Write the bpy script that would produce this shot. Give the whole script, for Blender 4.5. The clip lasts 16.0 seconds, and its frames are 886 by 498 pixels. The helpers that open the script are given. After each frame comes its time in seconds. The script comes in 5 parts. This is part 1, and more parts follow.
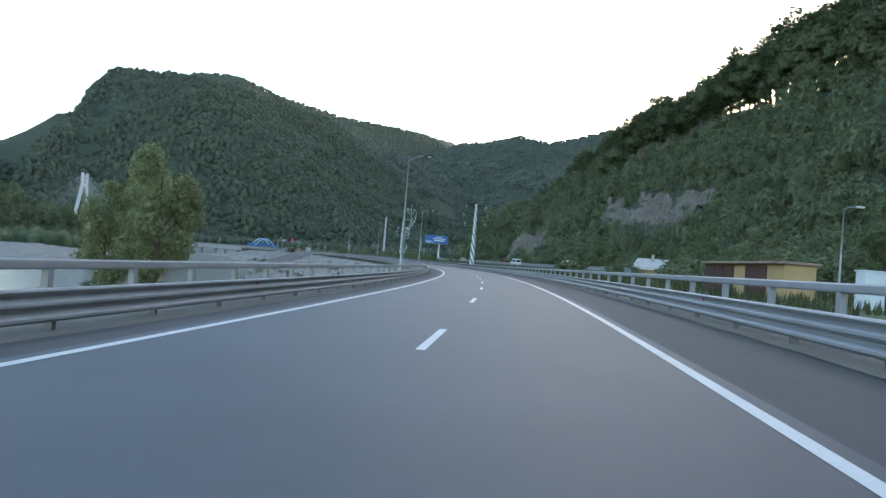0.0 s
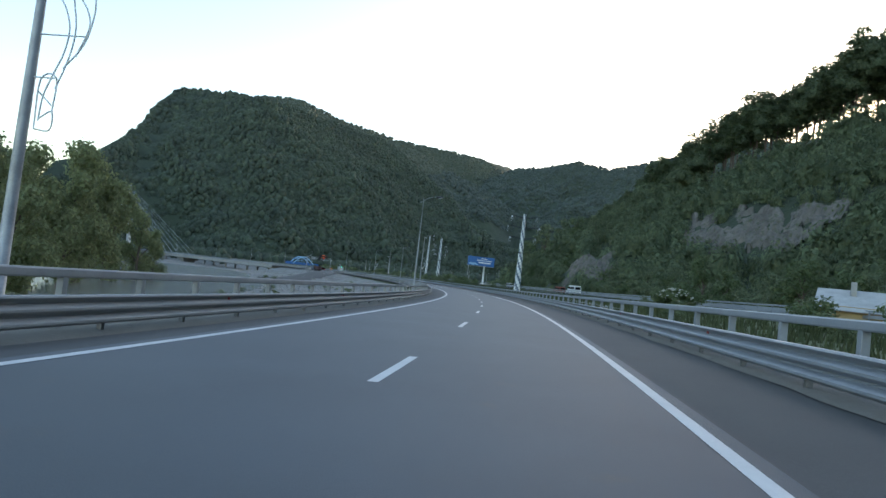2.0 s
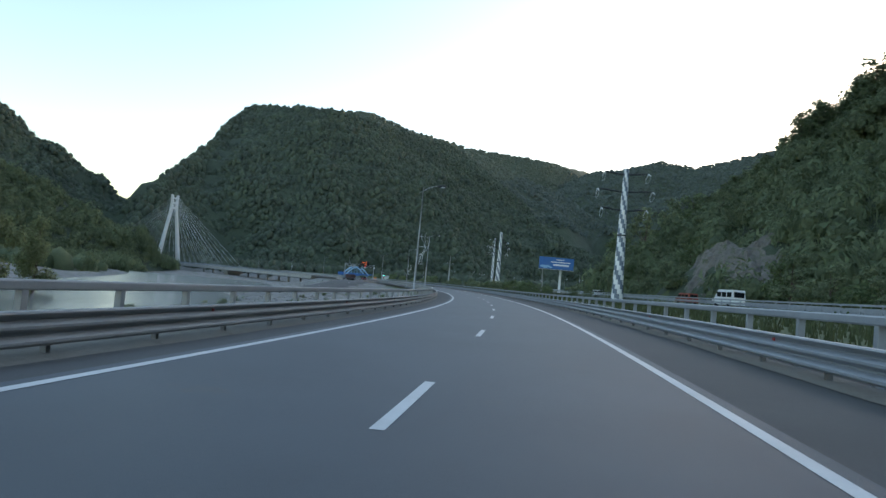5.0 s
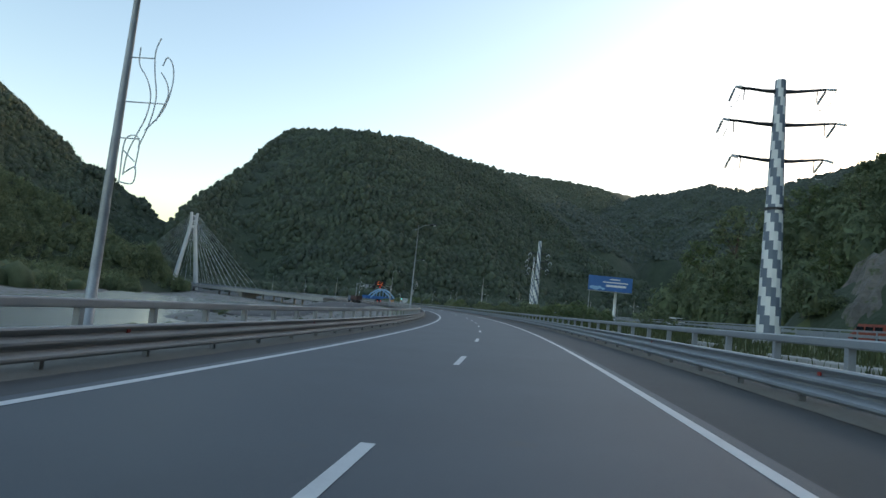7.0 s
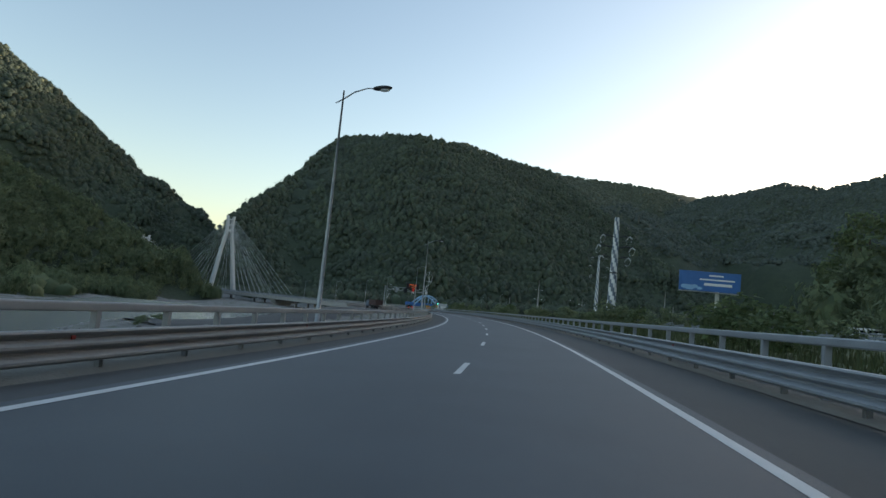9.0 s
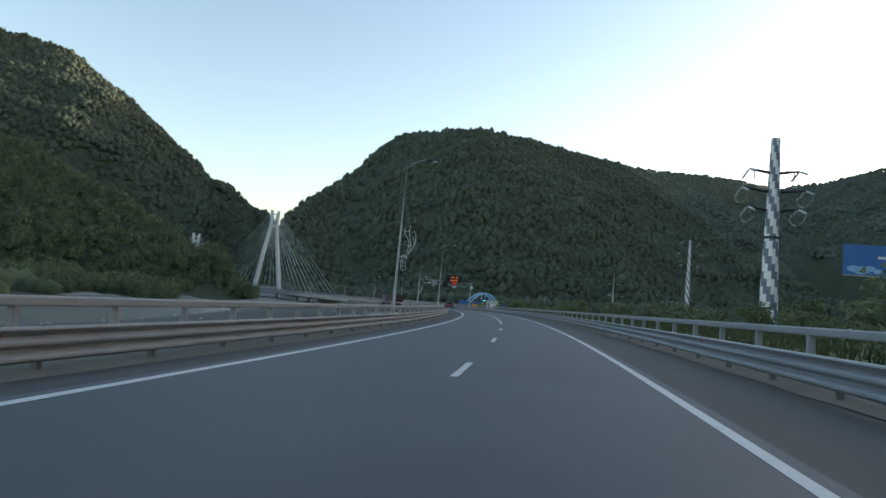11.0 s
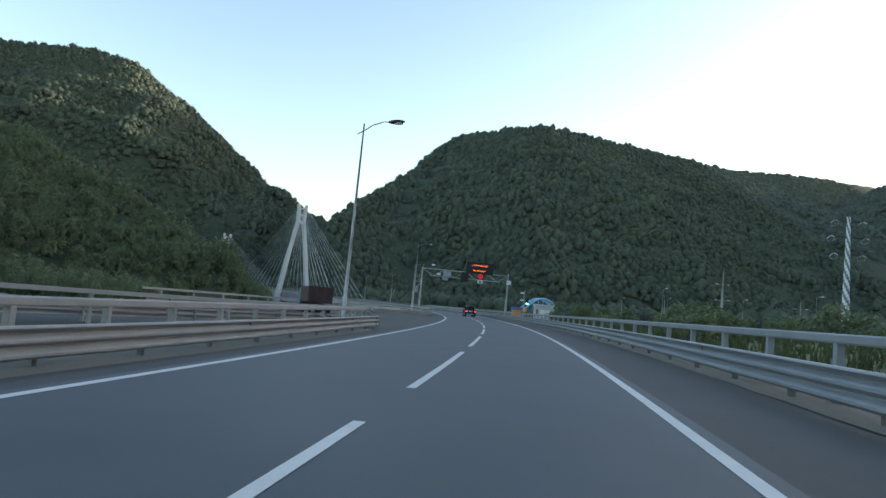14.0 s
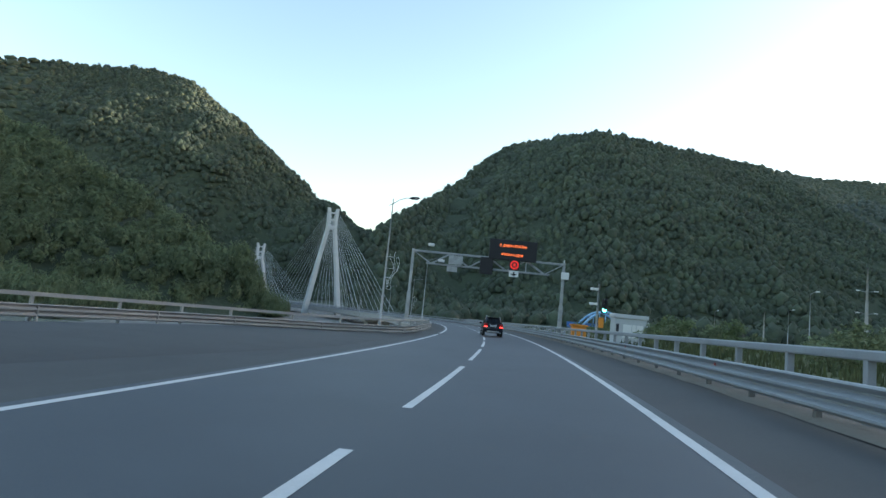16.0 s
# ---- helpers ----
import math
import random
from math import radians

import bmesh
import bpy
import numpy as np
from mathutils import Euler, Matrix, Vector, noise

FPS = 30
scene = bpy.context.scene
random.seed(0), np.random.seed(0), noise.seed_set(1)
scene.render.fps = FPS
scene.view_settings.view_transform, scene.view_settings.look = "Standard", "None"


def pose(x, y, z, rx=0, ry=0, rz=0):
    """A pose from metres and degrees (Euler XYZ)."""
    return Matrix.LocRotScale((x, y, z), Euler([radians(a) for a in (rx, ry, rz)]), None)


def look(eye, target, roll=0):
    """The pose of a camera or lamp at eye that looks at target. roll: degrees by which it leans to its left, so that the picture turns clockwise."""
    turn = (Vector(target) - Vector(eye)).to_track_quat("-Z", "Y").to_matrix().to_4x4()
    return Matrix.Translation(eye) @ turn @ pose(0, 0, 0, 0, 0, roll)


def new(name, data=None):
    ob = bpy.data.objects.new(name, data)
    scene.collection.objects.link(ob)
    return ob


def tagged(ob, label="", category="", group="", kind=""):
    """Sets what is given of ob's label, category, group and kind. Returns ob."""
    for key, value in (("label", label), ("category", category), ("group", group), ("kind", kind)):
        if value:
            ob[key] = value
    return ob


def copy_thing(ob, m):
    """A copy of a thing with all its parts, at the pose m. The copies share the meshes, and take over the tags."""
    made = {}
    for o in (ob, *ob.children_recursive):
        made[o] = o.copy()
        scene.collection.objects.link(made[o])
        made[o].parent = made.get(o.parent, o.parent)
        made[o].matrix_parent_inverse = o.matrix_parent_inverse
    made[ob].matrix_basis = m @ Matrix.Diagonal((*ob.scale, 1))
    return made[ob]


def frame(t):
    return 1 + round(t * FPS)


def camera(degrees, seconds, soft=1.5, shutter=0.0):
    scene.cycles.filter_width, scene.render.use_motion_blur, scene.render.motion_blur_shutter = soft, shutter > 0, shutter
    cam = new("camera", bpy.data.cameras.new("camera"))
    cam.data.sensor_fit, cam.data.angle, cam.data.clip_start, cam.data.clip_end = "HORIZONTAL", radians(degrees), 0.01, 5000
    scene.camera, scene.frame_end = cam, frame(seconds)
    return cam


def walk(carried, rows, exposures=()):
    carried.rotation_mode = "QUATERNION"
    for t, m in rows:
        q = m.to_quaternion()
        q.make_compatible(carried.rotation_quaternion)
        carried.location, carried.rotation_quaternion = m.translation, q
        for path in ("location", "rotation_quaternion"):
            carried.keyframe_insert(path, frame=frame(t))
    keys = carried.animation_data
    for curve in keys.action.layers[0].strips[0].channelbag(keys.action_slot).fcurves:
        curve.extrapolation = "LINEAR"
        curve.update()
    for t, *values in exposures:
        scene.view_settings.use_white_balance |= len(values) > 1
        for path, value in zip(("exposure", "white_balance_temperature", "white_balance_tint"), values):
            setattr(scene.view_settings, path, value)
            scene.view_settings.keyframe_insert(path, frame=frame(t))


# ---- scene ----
cam = camera(72.55, 16.0)
PATH = [
    (0.0, pose(1.360, -5.486, 1.357, 91.024, -4.609, 7.271)),
    (0.5, pose(1.470, 6.685, 1.336, 91.998, -5.133, 8.782)),
    (1.0, pose(1.480, 19.290, 1.300, 92.892, -5.590, 10.008)),
    (1.5, pose(0.937, 31.126, 1.256, 93.057, -5.949, 11.193)),
    (2.0, pose(0.223, 43.899, 1.201, 92.955, -6.508, 12.402)),
    (2.5, pose(-0.979, 55.822, 1.142, 92.762, -6.232, 13.601)),
    (3.0, pose(-2.308, 68.623, 1.080, 92.675, -5.019, 14.744)),
    (3.5, pose(-3.911, 80.595, 1.014, 92.862, -4.209, 15.945)),
    (4.0, pose(-5.604, 93.403, 0.950, 93.145, -4.829, 17.173)),
    (4.5, pose(-7.725, 105.271, 0.888, 93.263, -4.948, 18.443)),
    (5.0, pose(-10.018, 117.553, 0.829, 93.259, -5.333, 19.734)),
    (5.5, pose(-12.558, 129.821, 0.773, 93.304, -5.747, 20.966)),
    (6.0, pose(-15.343, 142.093, 0.721, 93.568, -5.950, 22.055)),
    (6.5, pose(-18.373, 154.388, 0.674, 94.223, -5.705, 22.923)),
    (7.0, pose(-21.777, 166.920, 0.628, 95.357, -5.871, 23.569)),
    (7.5, pose(-25.211, 178.475, 0.594, 96.031, -4.606, 24.426)),
    (8.0, pose(-29.267, 191.143, 0.561, 95.953, -4.722, 25.831)),
    (8.5, pose(-33.301, 202.490, 0.535, 95.995, -4.619, 27.579)),
    (9.0, pose(-37.620, 214.218, 0.516, 95.596, -5.631, 29.005)),
    (9.5, pose(-42.207, 225.840, 0.505, 95.415, -5.882, 30.622)),
    (10.0, pose(-46.985, 237.378, 0.502, 95.241, -5.818, 32.264)),
    (10.5, pose(-51.968, 248.810, 0.502, 95.090, -5.583, 33.849)),
    (11.0, pose(-57.173, 260.113, 0.504, 94.980, -5.316, 35.293)),
    (11.5, pose(-62.541, 270.963, 0.506, 94.925, -5.160, 36.511)),
    (12.0, pose(-68.282, 282.330, 0.510, 94.980, -4.201, 37.810)),
    (12.5, pose(-74.177, 293.160, 0.513, 94.883, -5.053, 38.654)),
    (13.0, pose(-80.475, 304.389, 0.518, 94.587, -4.723, 39.768)),
    (13.5, pose(-86.504, 314.409, 0.521, 94.689, -4.738, 40.672)),
    (14.0, pose(-93.238, 325.388, 0.513, 95.211, -5.526, 41.233)),
    (14.5, pose(-99.794, 335.313, 0.494, 95.718, -5.614, 41.902)),
    (15.0, pose(-106.978, 345.701, 0.463, 95.966, -6.327, 42.941)),
    (15.5, pose(-113.880, 355.151, 0.419, 95.966, -6.006, 44.437)),
    (16.0, pose(-121.453, 365.329, 0.364, 96.151, -5.775, 46.278)),
]
EXPOSURES = [(t, e + 0.75, k, g) for t, e, k, g in ((0.0, 2.0, 5640, 15), (1.5, 1.62, 5600, 14), (3.5, 1.5, 5580, 13), (6.5, 1.22, 5800, 13), (7.5, 1.0, 5850, 13), (9.0, 0.8, 5900, 13), (11.0, 1.08, 5900, 13), (12.5, 1.2, 5850, 13), (16.0, 1.5, 5650, 11))]
walk(cam, PATH, EXPOSURES)

# ---- world, sun ----
SUN_AZ, SUN_EL = 28.0, 5.1        # degrees to the right of +y, and up
world = bpy.data.worlds.new("sky")
scene.world = world
world.use_nodes = True
wn = world.node_tree
sky = wn.nodes.new("ShaderNodeTexSky")
sky.sky_type = 'NISHITA'
sky.sun_disc = False
sky.sun_elevation = radians(SUN_EL)
sky.sun_rotation = radians(SUN_AZ)
sky.air_density, sky.dust_density, sky.ozone_density = 1.0, 1.5, 0.7
wn.nodes["Background"].inputs["Strength"].default_value = 0.15
wn.links.new(sky.outputs[0], wn.nodes["Background"].inputs["Color"])

sun_data = bpy.data.lights.new("sun", 'SUN')
sun_data.energy, sun_data.angle, sun_data.color = 2.0, radians(0.5), (1.0, 0.86, 0.66)
sun = new("sun", sun_data)
sun_way = Vector((math.sin(radians(SUN_AZ)) * math.cos(radians(SUN_EL)), math.cos(radians(SUN_AZ)) * math.cos(radians(SUN_EL)), math.sin(radians(SUN_EL))))
sun.matrix_world = look(sun_way * 1500, (0, 0, 0))
# ---- materials ----
def mat(name, color, rough=0.7, metal=0.0, second=None, scale=3.0, fine=40.0, amount=0.35, bump=0.0, bump_scale=None, random=0.0, island=False, wear=None, wear_at=0.62):
    """A node material: two colours mixed by coarse and fine noise, optional wear colour, bump and a random tint per object or island."""
    m = bpy.data.materials.new(name)
    m.use_nodes = True
    nt = m.node_tree
    bsdf = nt.nodes["Principled BSDF"]
    N = nt.nodes.new
    geo = N("ShaderNodeNewGeometry")
    coarse, grain = N("ShaderNodeTexNoise"), N("ShaderNodeTexNoise")
    for tex, sc in ((coarse, scale), (grain, fine)):
        tex.inputs["Scale"].default_value = sc
        tex.inputs["Detail"].default_value = 5
        tex.inputs["Roughness"].default_value = 0.6
        nt.links.new(geo.outputs["Position"], tex.inputs["Vector"])
    add = N("ShaderNodeMath"); add.operation = 'ADD'
    half = N("ShaderNodeMath"); half.operation = 'MULTIPLY'; half.inputs[1].default_value = 0.45
    nt.links.new(grain.outputs["Fac"], half.inputs[0])
    nt.links.new(coarse.outputs["Fac"], add.inputs[0]); nt.links.new(half.outputs[0], add.inputs[1])
    span = N("ShaderNodeMapRange")
    span.inputs["From Min"].default_value, span.inputs["From Max"].default_value = 0.5, 0.95
    nt.links.new(add.outputs[0], span.inputs["Value"])
    mix = N("ShaderNodeMix"); mix.data_type = 'RGBA'
    b = second or tuple(c * (1 - amount) for c in color)
    mix.inputs["A"].default_value, mix.inputs["B"].default_value = (*color, 1), (*b, 1)
    nt.links.new(span.outputs[0], mix.inputs["Factor"])
    out = mix.outputs["Result"]
    if wear:
        spots = N("ShaderNodeTexNoise"); spots.inputs["Scale"].default_value = scale * 2.3; spots.inputs["Detail"].default_value = 8; spots.inputs["Roughness"].default_value = 0.7
        nt.links.new(geo.outputs["Position"], spots.inputs["Vector"])
        ramp = N("ShaderNodeMapRange"); ramp.inputs["From Min"].default_value, ramp.inputs["From Max"].default_value = wear_at, wear_at + 0.1
        nt.links.new(spots.outputs["Fac"], ramp.inputs["Value"])
        worn = N("ShaderNodeMix"); worn.data_type = 'RGBA'; worn.inputs["B"].default_value = (*wear, 1)
        nt.links.new(ramp.outputs[0], worn.inputs["Factor"]); nt.links.new(out, worn.inputs["A"])
        out = worn.outputs["Result"]
    if random:
        hsv = N("ShaderNodeHueSaturation")
        if island:
            src = geo.outputs["Random Per Island"]
        else:
            src = N("ShaderNodeObjectInfo").outputs["Random"]
        r1 = N("ShaderNodeMapRange"); r1.inputs["To Min"].default_value, r1.inputs["To Max"].default_value = 1 - random, 1 + random
        nt.links.new(src, r1.inputs["Value"]); nt.links.new(r1.outputs[0], hsv.inputs["Value"])
        r2 = N("ShaderNodeMapRange"); r2.inputs["To Min"].default_value, r2.inputs["To Max"].default_value = 0.5 - random * 0.05, 0.5 + random * 0.05
        sw = N("ShaderNodeMath"); sw.operation = 'FRACT'; tm = N("ShaderNodeMath"); tm.operation = 'MULTIPLY'; tm.inputs[1].default_value = 7.31
        nt.links.new(src, tm.inputs[0]); nt.links.new(tm.outputs[0], sw.inputs[0]); nt.links.new(sw.outputs[0], r2.inputs["Value"])
        nt.links.new(r2.outputs[0], hsv.inputs["Hue"]); nt.links.new(out, hsv.inputs["Color"])
        out = hsv.outputs["Color"]
    nt.links.new(out, bsdf.inputs["Base Color"])
    rr = N("ShaderNodeMapRange"); rr.inputs["To Min"].default_value, rr.inputs["To Max"].default_value = max(rough - 0.08, 0.02), min(rough + 0.1, 1)
    nt.links.new(grain.outputs["Fac"], rr.inputs["Value"]); nt.links.new(rr.outputs[0], bsdf.inputs["Roughness"])
    bsdf.inputs["Metallic"].default_value = metal
    if bump:
        bt = N("ShaderNodeTexNoise"); bt.inputs["Scale"].default_value = bump_scale or fine; bt.inputs["Detail"].default_value = 4
        nt.links.new(geo.outputs["Position"], bt.inputs["Vector"])
        bn = N("ShaderNodeBump"); bn.inputs["Strength"].default_value = 0.8; bn.inputs["Distance"].default_value = bump
        nt.links.new(bt.outputs["Fac"], bn.inputs["Height"]); nt.links.new(bn.outputs[0], bsdf.inputs["Normal"])
    return m


def translucent(m, share=0.45):
    """Lets a share of the light through, as thin leaves do."""
    nt = m.node_tree
    bsdf, end = nt.nodes["Principled BSDF"], nt.nodes["Material Output"]
    lit, both = nt.nodes.new("ShaderNodeBsdfTranslucent"), nt.nodes.new("ShaderNodeMixShader")
    both.inputs[0].default_value = share
    nt.links.new(bsdf.inputs["Base Color"].links[0].from_socket, lit.inputs["Color"])
    nt.links.new(bsdf.outputs[0], both.inputs[1]); nt.links.new(lit.outputs[0], both.inputs[2])
    nt.links.new(both.outputs[0], end.inputs["Surface"])
    return m


def glow(name, color, strength):
    m = bpy.data.materials.new(name)
    m.use_nodes = True
    b = m.node_tree.nodes["Principled BSDF"]
    b.inputs["Base Color"].default_value = (*color, 1)
    b.inputs["Emission Color"].default_value, b.inputs["Emission Strength"].default_value = (*color, 1), strength
    return m


# asphalt's blue tint puts the sky's reflection into the base colour
M_ASPHALT = mat("asphalt", (0.064, 0.075, 0.088), 0.6, second=(0.048, 0.056, 0.066), scale=0.4, fine=70, bump=0.005, bump_scale=90, wear=(0.07, 0.069, 0.068), wear_at=0.62)
M_SHOULDER = mat("shoulder_asphalt", (0.063, 0.064, 0.064), 0.8, second=(0.05, 0.051, 0.051), scale=0.5, fine=30, bump=0.006, bump_scale=60, wear=(0.1, 0.095, 0.086), wear_at=0.66)
M_PAINT = mat("road_paint", (0.6, 0.6, 0.59), 0.6, second=(0.5, 0.5, 0.49), scale=1.5, fine=30, wear=(0.3, 0.3, 0.3), wear_at=0.72)
M_CONCRETE = mat("concrete", (0.4, 0.39, 0.37), 0.85, second=(0.28, 0.27, 0.25), scale=0.6, fine=12, bump=0.01, wear=(0.22, 0.2, 0.18))
# blue cast of skylit shade mixed into the steel's own colour
M_STEEL = mat("galvanised_steel", (0.31, 0.33, 0.36), 0.5, 0.25, second=(0.25, 0.267, 0.29), scale=1.2, fine=25, wear=(0.25, 0.235, 0.21), wear_at=0.68)
M_STEEL_DULL = mat("dusty_galvanised_steel", (0.35, 0.35, 0.34), 0.65, 0.1, second=(0.28, 0.28, 0.272), scale=1.2, fine=25, wear=(0.25, 0.24, 0.222), wear_at=0.64)
M_POLE = mat("grey_pole_steel", (0.42, 0.43, 0.44), 0.5, 0.5, scale=2, fine=30)
M_DARK = mat("dark_metal", (0.03, 0.03, 0.033), 0.45, 0.3, scale=4, fine=40)
M_GROUND = mat("ground", (0.085, 0.1, 0.038), 0.95, second=(0.075, 0.09, 0.032), scale=0.09, fine=2.5, bump=0.15, bump_scale=1.5, wear=(0.17, 0.155, 0.115), wear_at=0.6)
M_GRAVEL = mat("river_gravel", (0.24, 0.235, 0.225), 0.9, second=(0.13, 0.127, 0.12), scale=0.16, fine=1.6, bump=0.25, bump_scale=1.2, wear=(0.085, 0.098, 0.05), wear_at=0.52)
M_FOREST = mat("forest_floor", (0.05, 0.066, 0.036), 0.95, second=(0.03, 0.042, 0.024), scale=0.05, fine=0.5, bump=1.0, bump_scale=0.5)
M_CROWN = mat("forest_leaves", (0.17, 0.205, 0.105), 0.9, second=(0.12, 0.15, 0.08), scale=0.09, fine=0.7, bump=0.5, bump_scale=1.4, random=0.25, island=True)
# mountain leaf colour turned bluer in place of haze
M_CROWN_FAR = mat("mountain_leaves", (0.07, 0.09, 0.052), 0.9, second=(0.037, 0.05, 0.035), scale=0.02, fine=0.4, bump=0.8, bump_scale=0.45, random=0.22, island=True)
# leaf colours paled and blued to put distance haze into the far ridges
M_CROWN_HAZE = mat("haze_pale_mountain_leaves", (0.09, 0.105, 0.07), 0.9, second=(0.06, 0.074, 0.05), scale=0.02, fine=0.3, bump=0.4, bump_scale=0.6, random=0.1, island=True)
M_CROWN_HAZE_BLUE = mat("haze_blue_mountain_leaves", (0.07, 0.088, 0.068), 0.9, second=(0.045, 0.058, 0.047), scale=0.02, fine=0.3, bump=0.6, bump_scale=0.6, random=0.15, island=True)
M_LEAF = mat("leaves", (0.14, 0.18, 0.08), 0.8, second=(0.1, 0.132, 0.056), scale=0.3, fine=3.0, random=0.3, island=True)
M_LEAF_PALE = mat("pale_leaves", (0.185, 0.22, 0.12), 0.8, second=(0.14, 0.17, 0.09), scale=0.3, fine=3.0, random=0.3, island=True)
M_WILLOW = mat("riverside_leaves", (0.25, 0.275, 0.13), 0.8, second=(0.18, 0.205, 0.09), scale=0.3, fine=3.0, random=0.25, island=True)
M_BARK = mat("bark", (0.13, 0.1, 0.075), 0.9, scale=1.5, fine=14, bump=0.03)
M_ROCK = mat("rock_face", (0.175, 0.158, 0.138), 0.9, second=(0.095, 0.088, 0.078), scale=0.25, fine=1.6, bump=0.9, bump_scale=0.8, wear=(0.07, 0.085, 0.04), wear_at=0.53)
M_STONE = mat("river_stone", (0.3, 0.295, 0.285), 0.9, second=(0.2, 0.195, 0.185), scale=0.8, fine=6, bump=0.03, random=0.35, island=True)
M_WHITE = mat("white_paint", (0.75, 0.75, 0.74), 0.5, scale=1.0, fine=15, amount=0.12)
M_GREYPAINT = mat("blue_grey_paint", (0.15, 0.18, 0.23), 0.5, scale=1.0, fine=15, amount=0.2)
M_BLUE = mat("blue_paint", (0.045, 0.14, 0.38), 0.4, scale=0.6, fine=10, amount=0.2)
M_LIGHTBLUE = mat("light_blue_paint", (0.3, 0.5, 0.72), 0.4, scale=0.6, fine=10, amount=0.15)
M_ORANGE = mat("orange_paint", (0.75, 0.28, 0.03), 0.5, scale=1, fine=15, amount=0.2)
M_BLACK = mat("black_panel", (0.012, 0.012, 0.016), 0.5, scale=2, fine=20)
# post steel coloured dark for the shade behind the beam
M_POST = mat("shade_darkened_post_steel", (0.2, 0.2, 0.2), 0.6, 0.2, scale=2, fine=25)
M_NEEDLE = mat("pine_needles", (0.13, 0.16, 0.08), 0.85, second=(0.085, 0.11, 0.052), scale=0.3, fine=3.0, random=0.25, island=True)
M_GRASS = mat("grass", (0.085, 0.1, 0.045), 0.85, second=(0.06, 0.075, 0.03), scale=0.15, fine=2.0, random=0.3, island=True)

for leafy in (M_CROWN, M_LEAF, M_LEAF_PALE, M_WILLOW, M_NEEDLE, M_GRASS):
    translucent(leafy)
# ---- the road's line ----
KNOTS_S = [-60, 20, 80, 160, 240, 320, 400, 460, 540, 600, 680, 800, 860, 1060]
KNOTS_K = [1.722, 1.653, 1.555, 1.792, 1.654, 1.623, 1.914, 1.574, 1.574, 1.6, 1.8, 1.4, 0.2, -0.5]     # curvature, per km
KNOTS_G = [0.33, -0.39, -0.52, -0.37, -0.02, 0.04, -0.55, -0.5, -0.8, -0.4, -0.3, -0.25, -0.2, -0.2]       # grade, per cent
LINE_S = np.arange(-160, 1101, 1.0)


def summed(v):
    out = np.concatenate([[0], np.cumsum((v[1:] + v[:-1]) / 2)])
    return out - out[160]


LINE_T = summed(np.interp(LINE_S, KNOTS_S, KNOTS_K) / 1000)
LINE_X, LINE_Y = summed(-np.sin(LINE_T)), summed(np.cos(LINE_T))
LINE_Z = summed(np.interp(LINE_S, KNOTS_S, KNOTS_G) / 100)
BANK = 0.0322


def bank(d):
    """Height of the paved surface at an offset from the lane line."""
    return BANK * min(max(d, -12), 12) - 0.11 * min(max(-4.3 - d, 0), 2.4)


def rp(s, d, z=0.0):
    """The place at s metres along the road, d to the right of its lane line, z above the paving."""
    t = np.interp(s, LINE_S, LINE_T)
    return Vector((np.interp(s, LINE_S, LINE_X) + d * math.cos(t), np.interp(s, LINE_S, LINE_Y) + d * math.sin(t), np.interp(s, LINE_S, LINE_Z) + bank(d) + z))


def heading(s):
    return math.degrees(np.interp(s, LINE_S, LINE_T))


def road_pose(s, d, z=0.0, turn=0.0):
    """A pose on the road's side, its +y along the road."""
    p = rp(s, d, z)
    return pose(p.x, p.y, p.z, 0, 0, heading(s) + turn)


# ---- mesh helpers ----
def mesh_of(name, verts, faces, material, smooth=False):
    me = bpy.data.meshes.new(name)
    me.from_pydata([tuple(v) for v in verts], [], faces)
    me.materials.append(material)
    if smooth:
        me.polygons.foreach_set("use_smooth", [True] * len(me.polygons))
    me.update()
    return me


def part(name, bm, material, parent=None, label="", smooth=False):
    """Links a bmesh as one mesh object under a thing or a part."""
    me = bpy.data.meshes.new(name)
    bm.to_mesh(me)
    bm.free()
    me.materials.append(material)
    if smooth:
        me.polygons.foreach_set("use_smooth", [True] * len(me.polygons))
    ob = new(name, me)
    ob.parent = parent
    return tagged(ob, label)


def sheet(name, me, parent=None, label=""):
    ob = new(name, me)
    ob.parent = parent
    return tagged(ob, label)


def thing(name, m, label, category, group=""):
    ob = new(name)
    ob.matrix_world = m
    return tagged(ob, label, category, group)


def box(bm, x0, x1, y0, y1, z0, z1, bevel=0.0, m=None):
    made = bmesh.ops.create_cube(bm, size=1)["verts"]
    bmesh.ops.transform(bm, verts=made, matrix=Matrix.LocRotScale(((x0 + x1) / 2, (y0 + y1) / 2, (z0 + z1) / 2), None, (x1 - x0, y1 - y0, z1 - z0)))
    if bevel:
        edges = list({e for v in made for e in v.link_edges})
        res = bmesh.ops.bevel(bm, geom=edges, offset=bevel, segments=2, affect='EDGES', profile=0.5)
        made = list({v for f in res["faces"] for v in f.verts} | {v for v in made if v.is_valid})
    if m is not None:
        bmesh.ops.transform(bm, verts=made, matrix=m)
    return bm


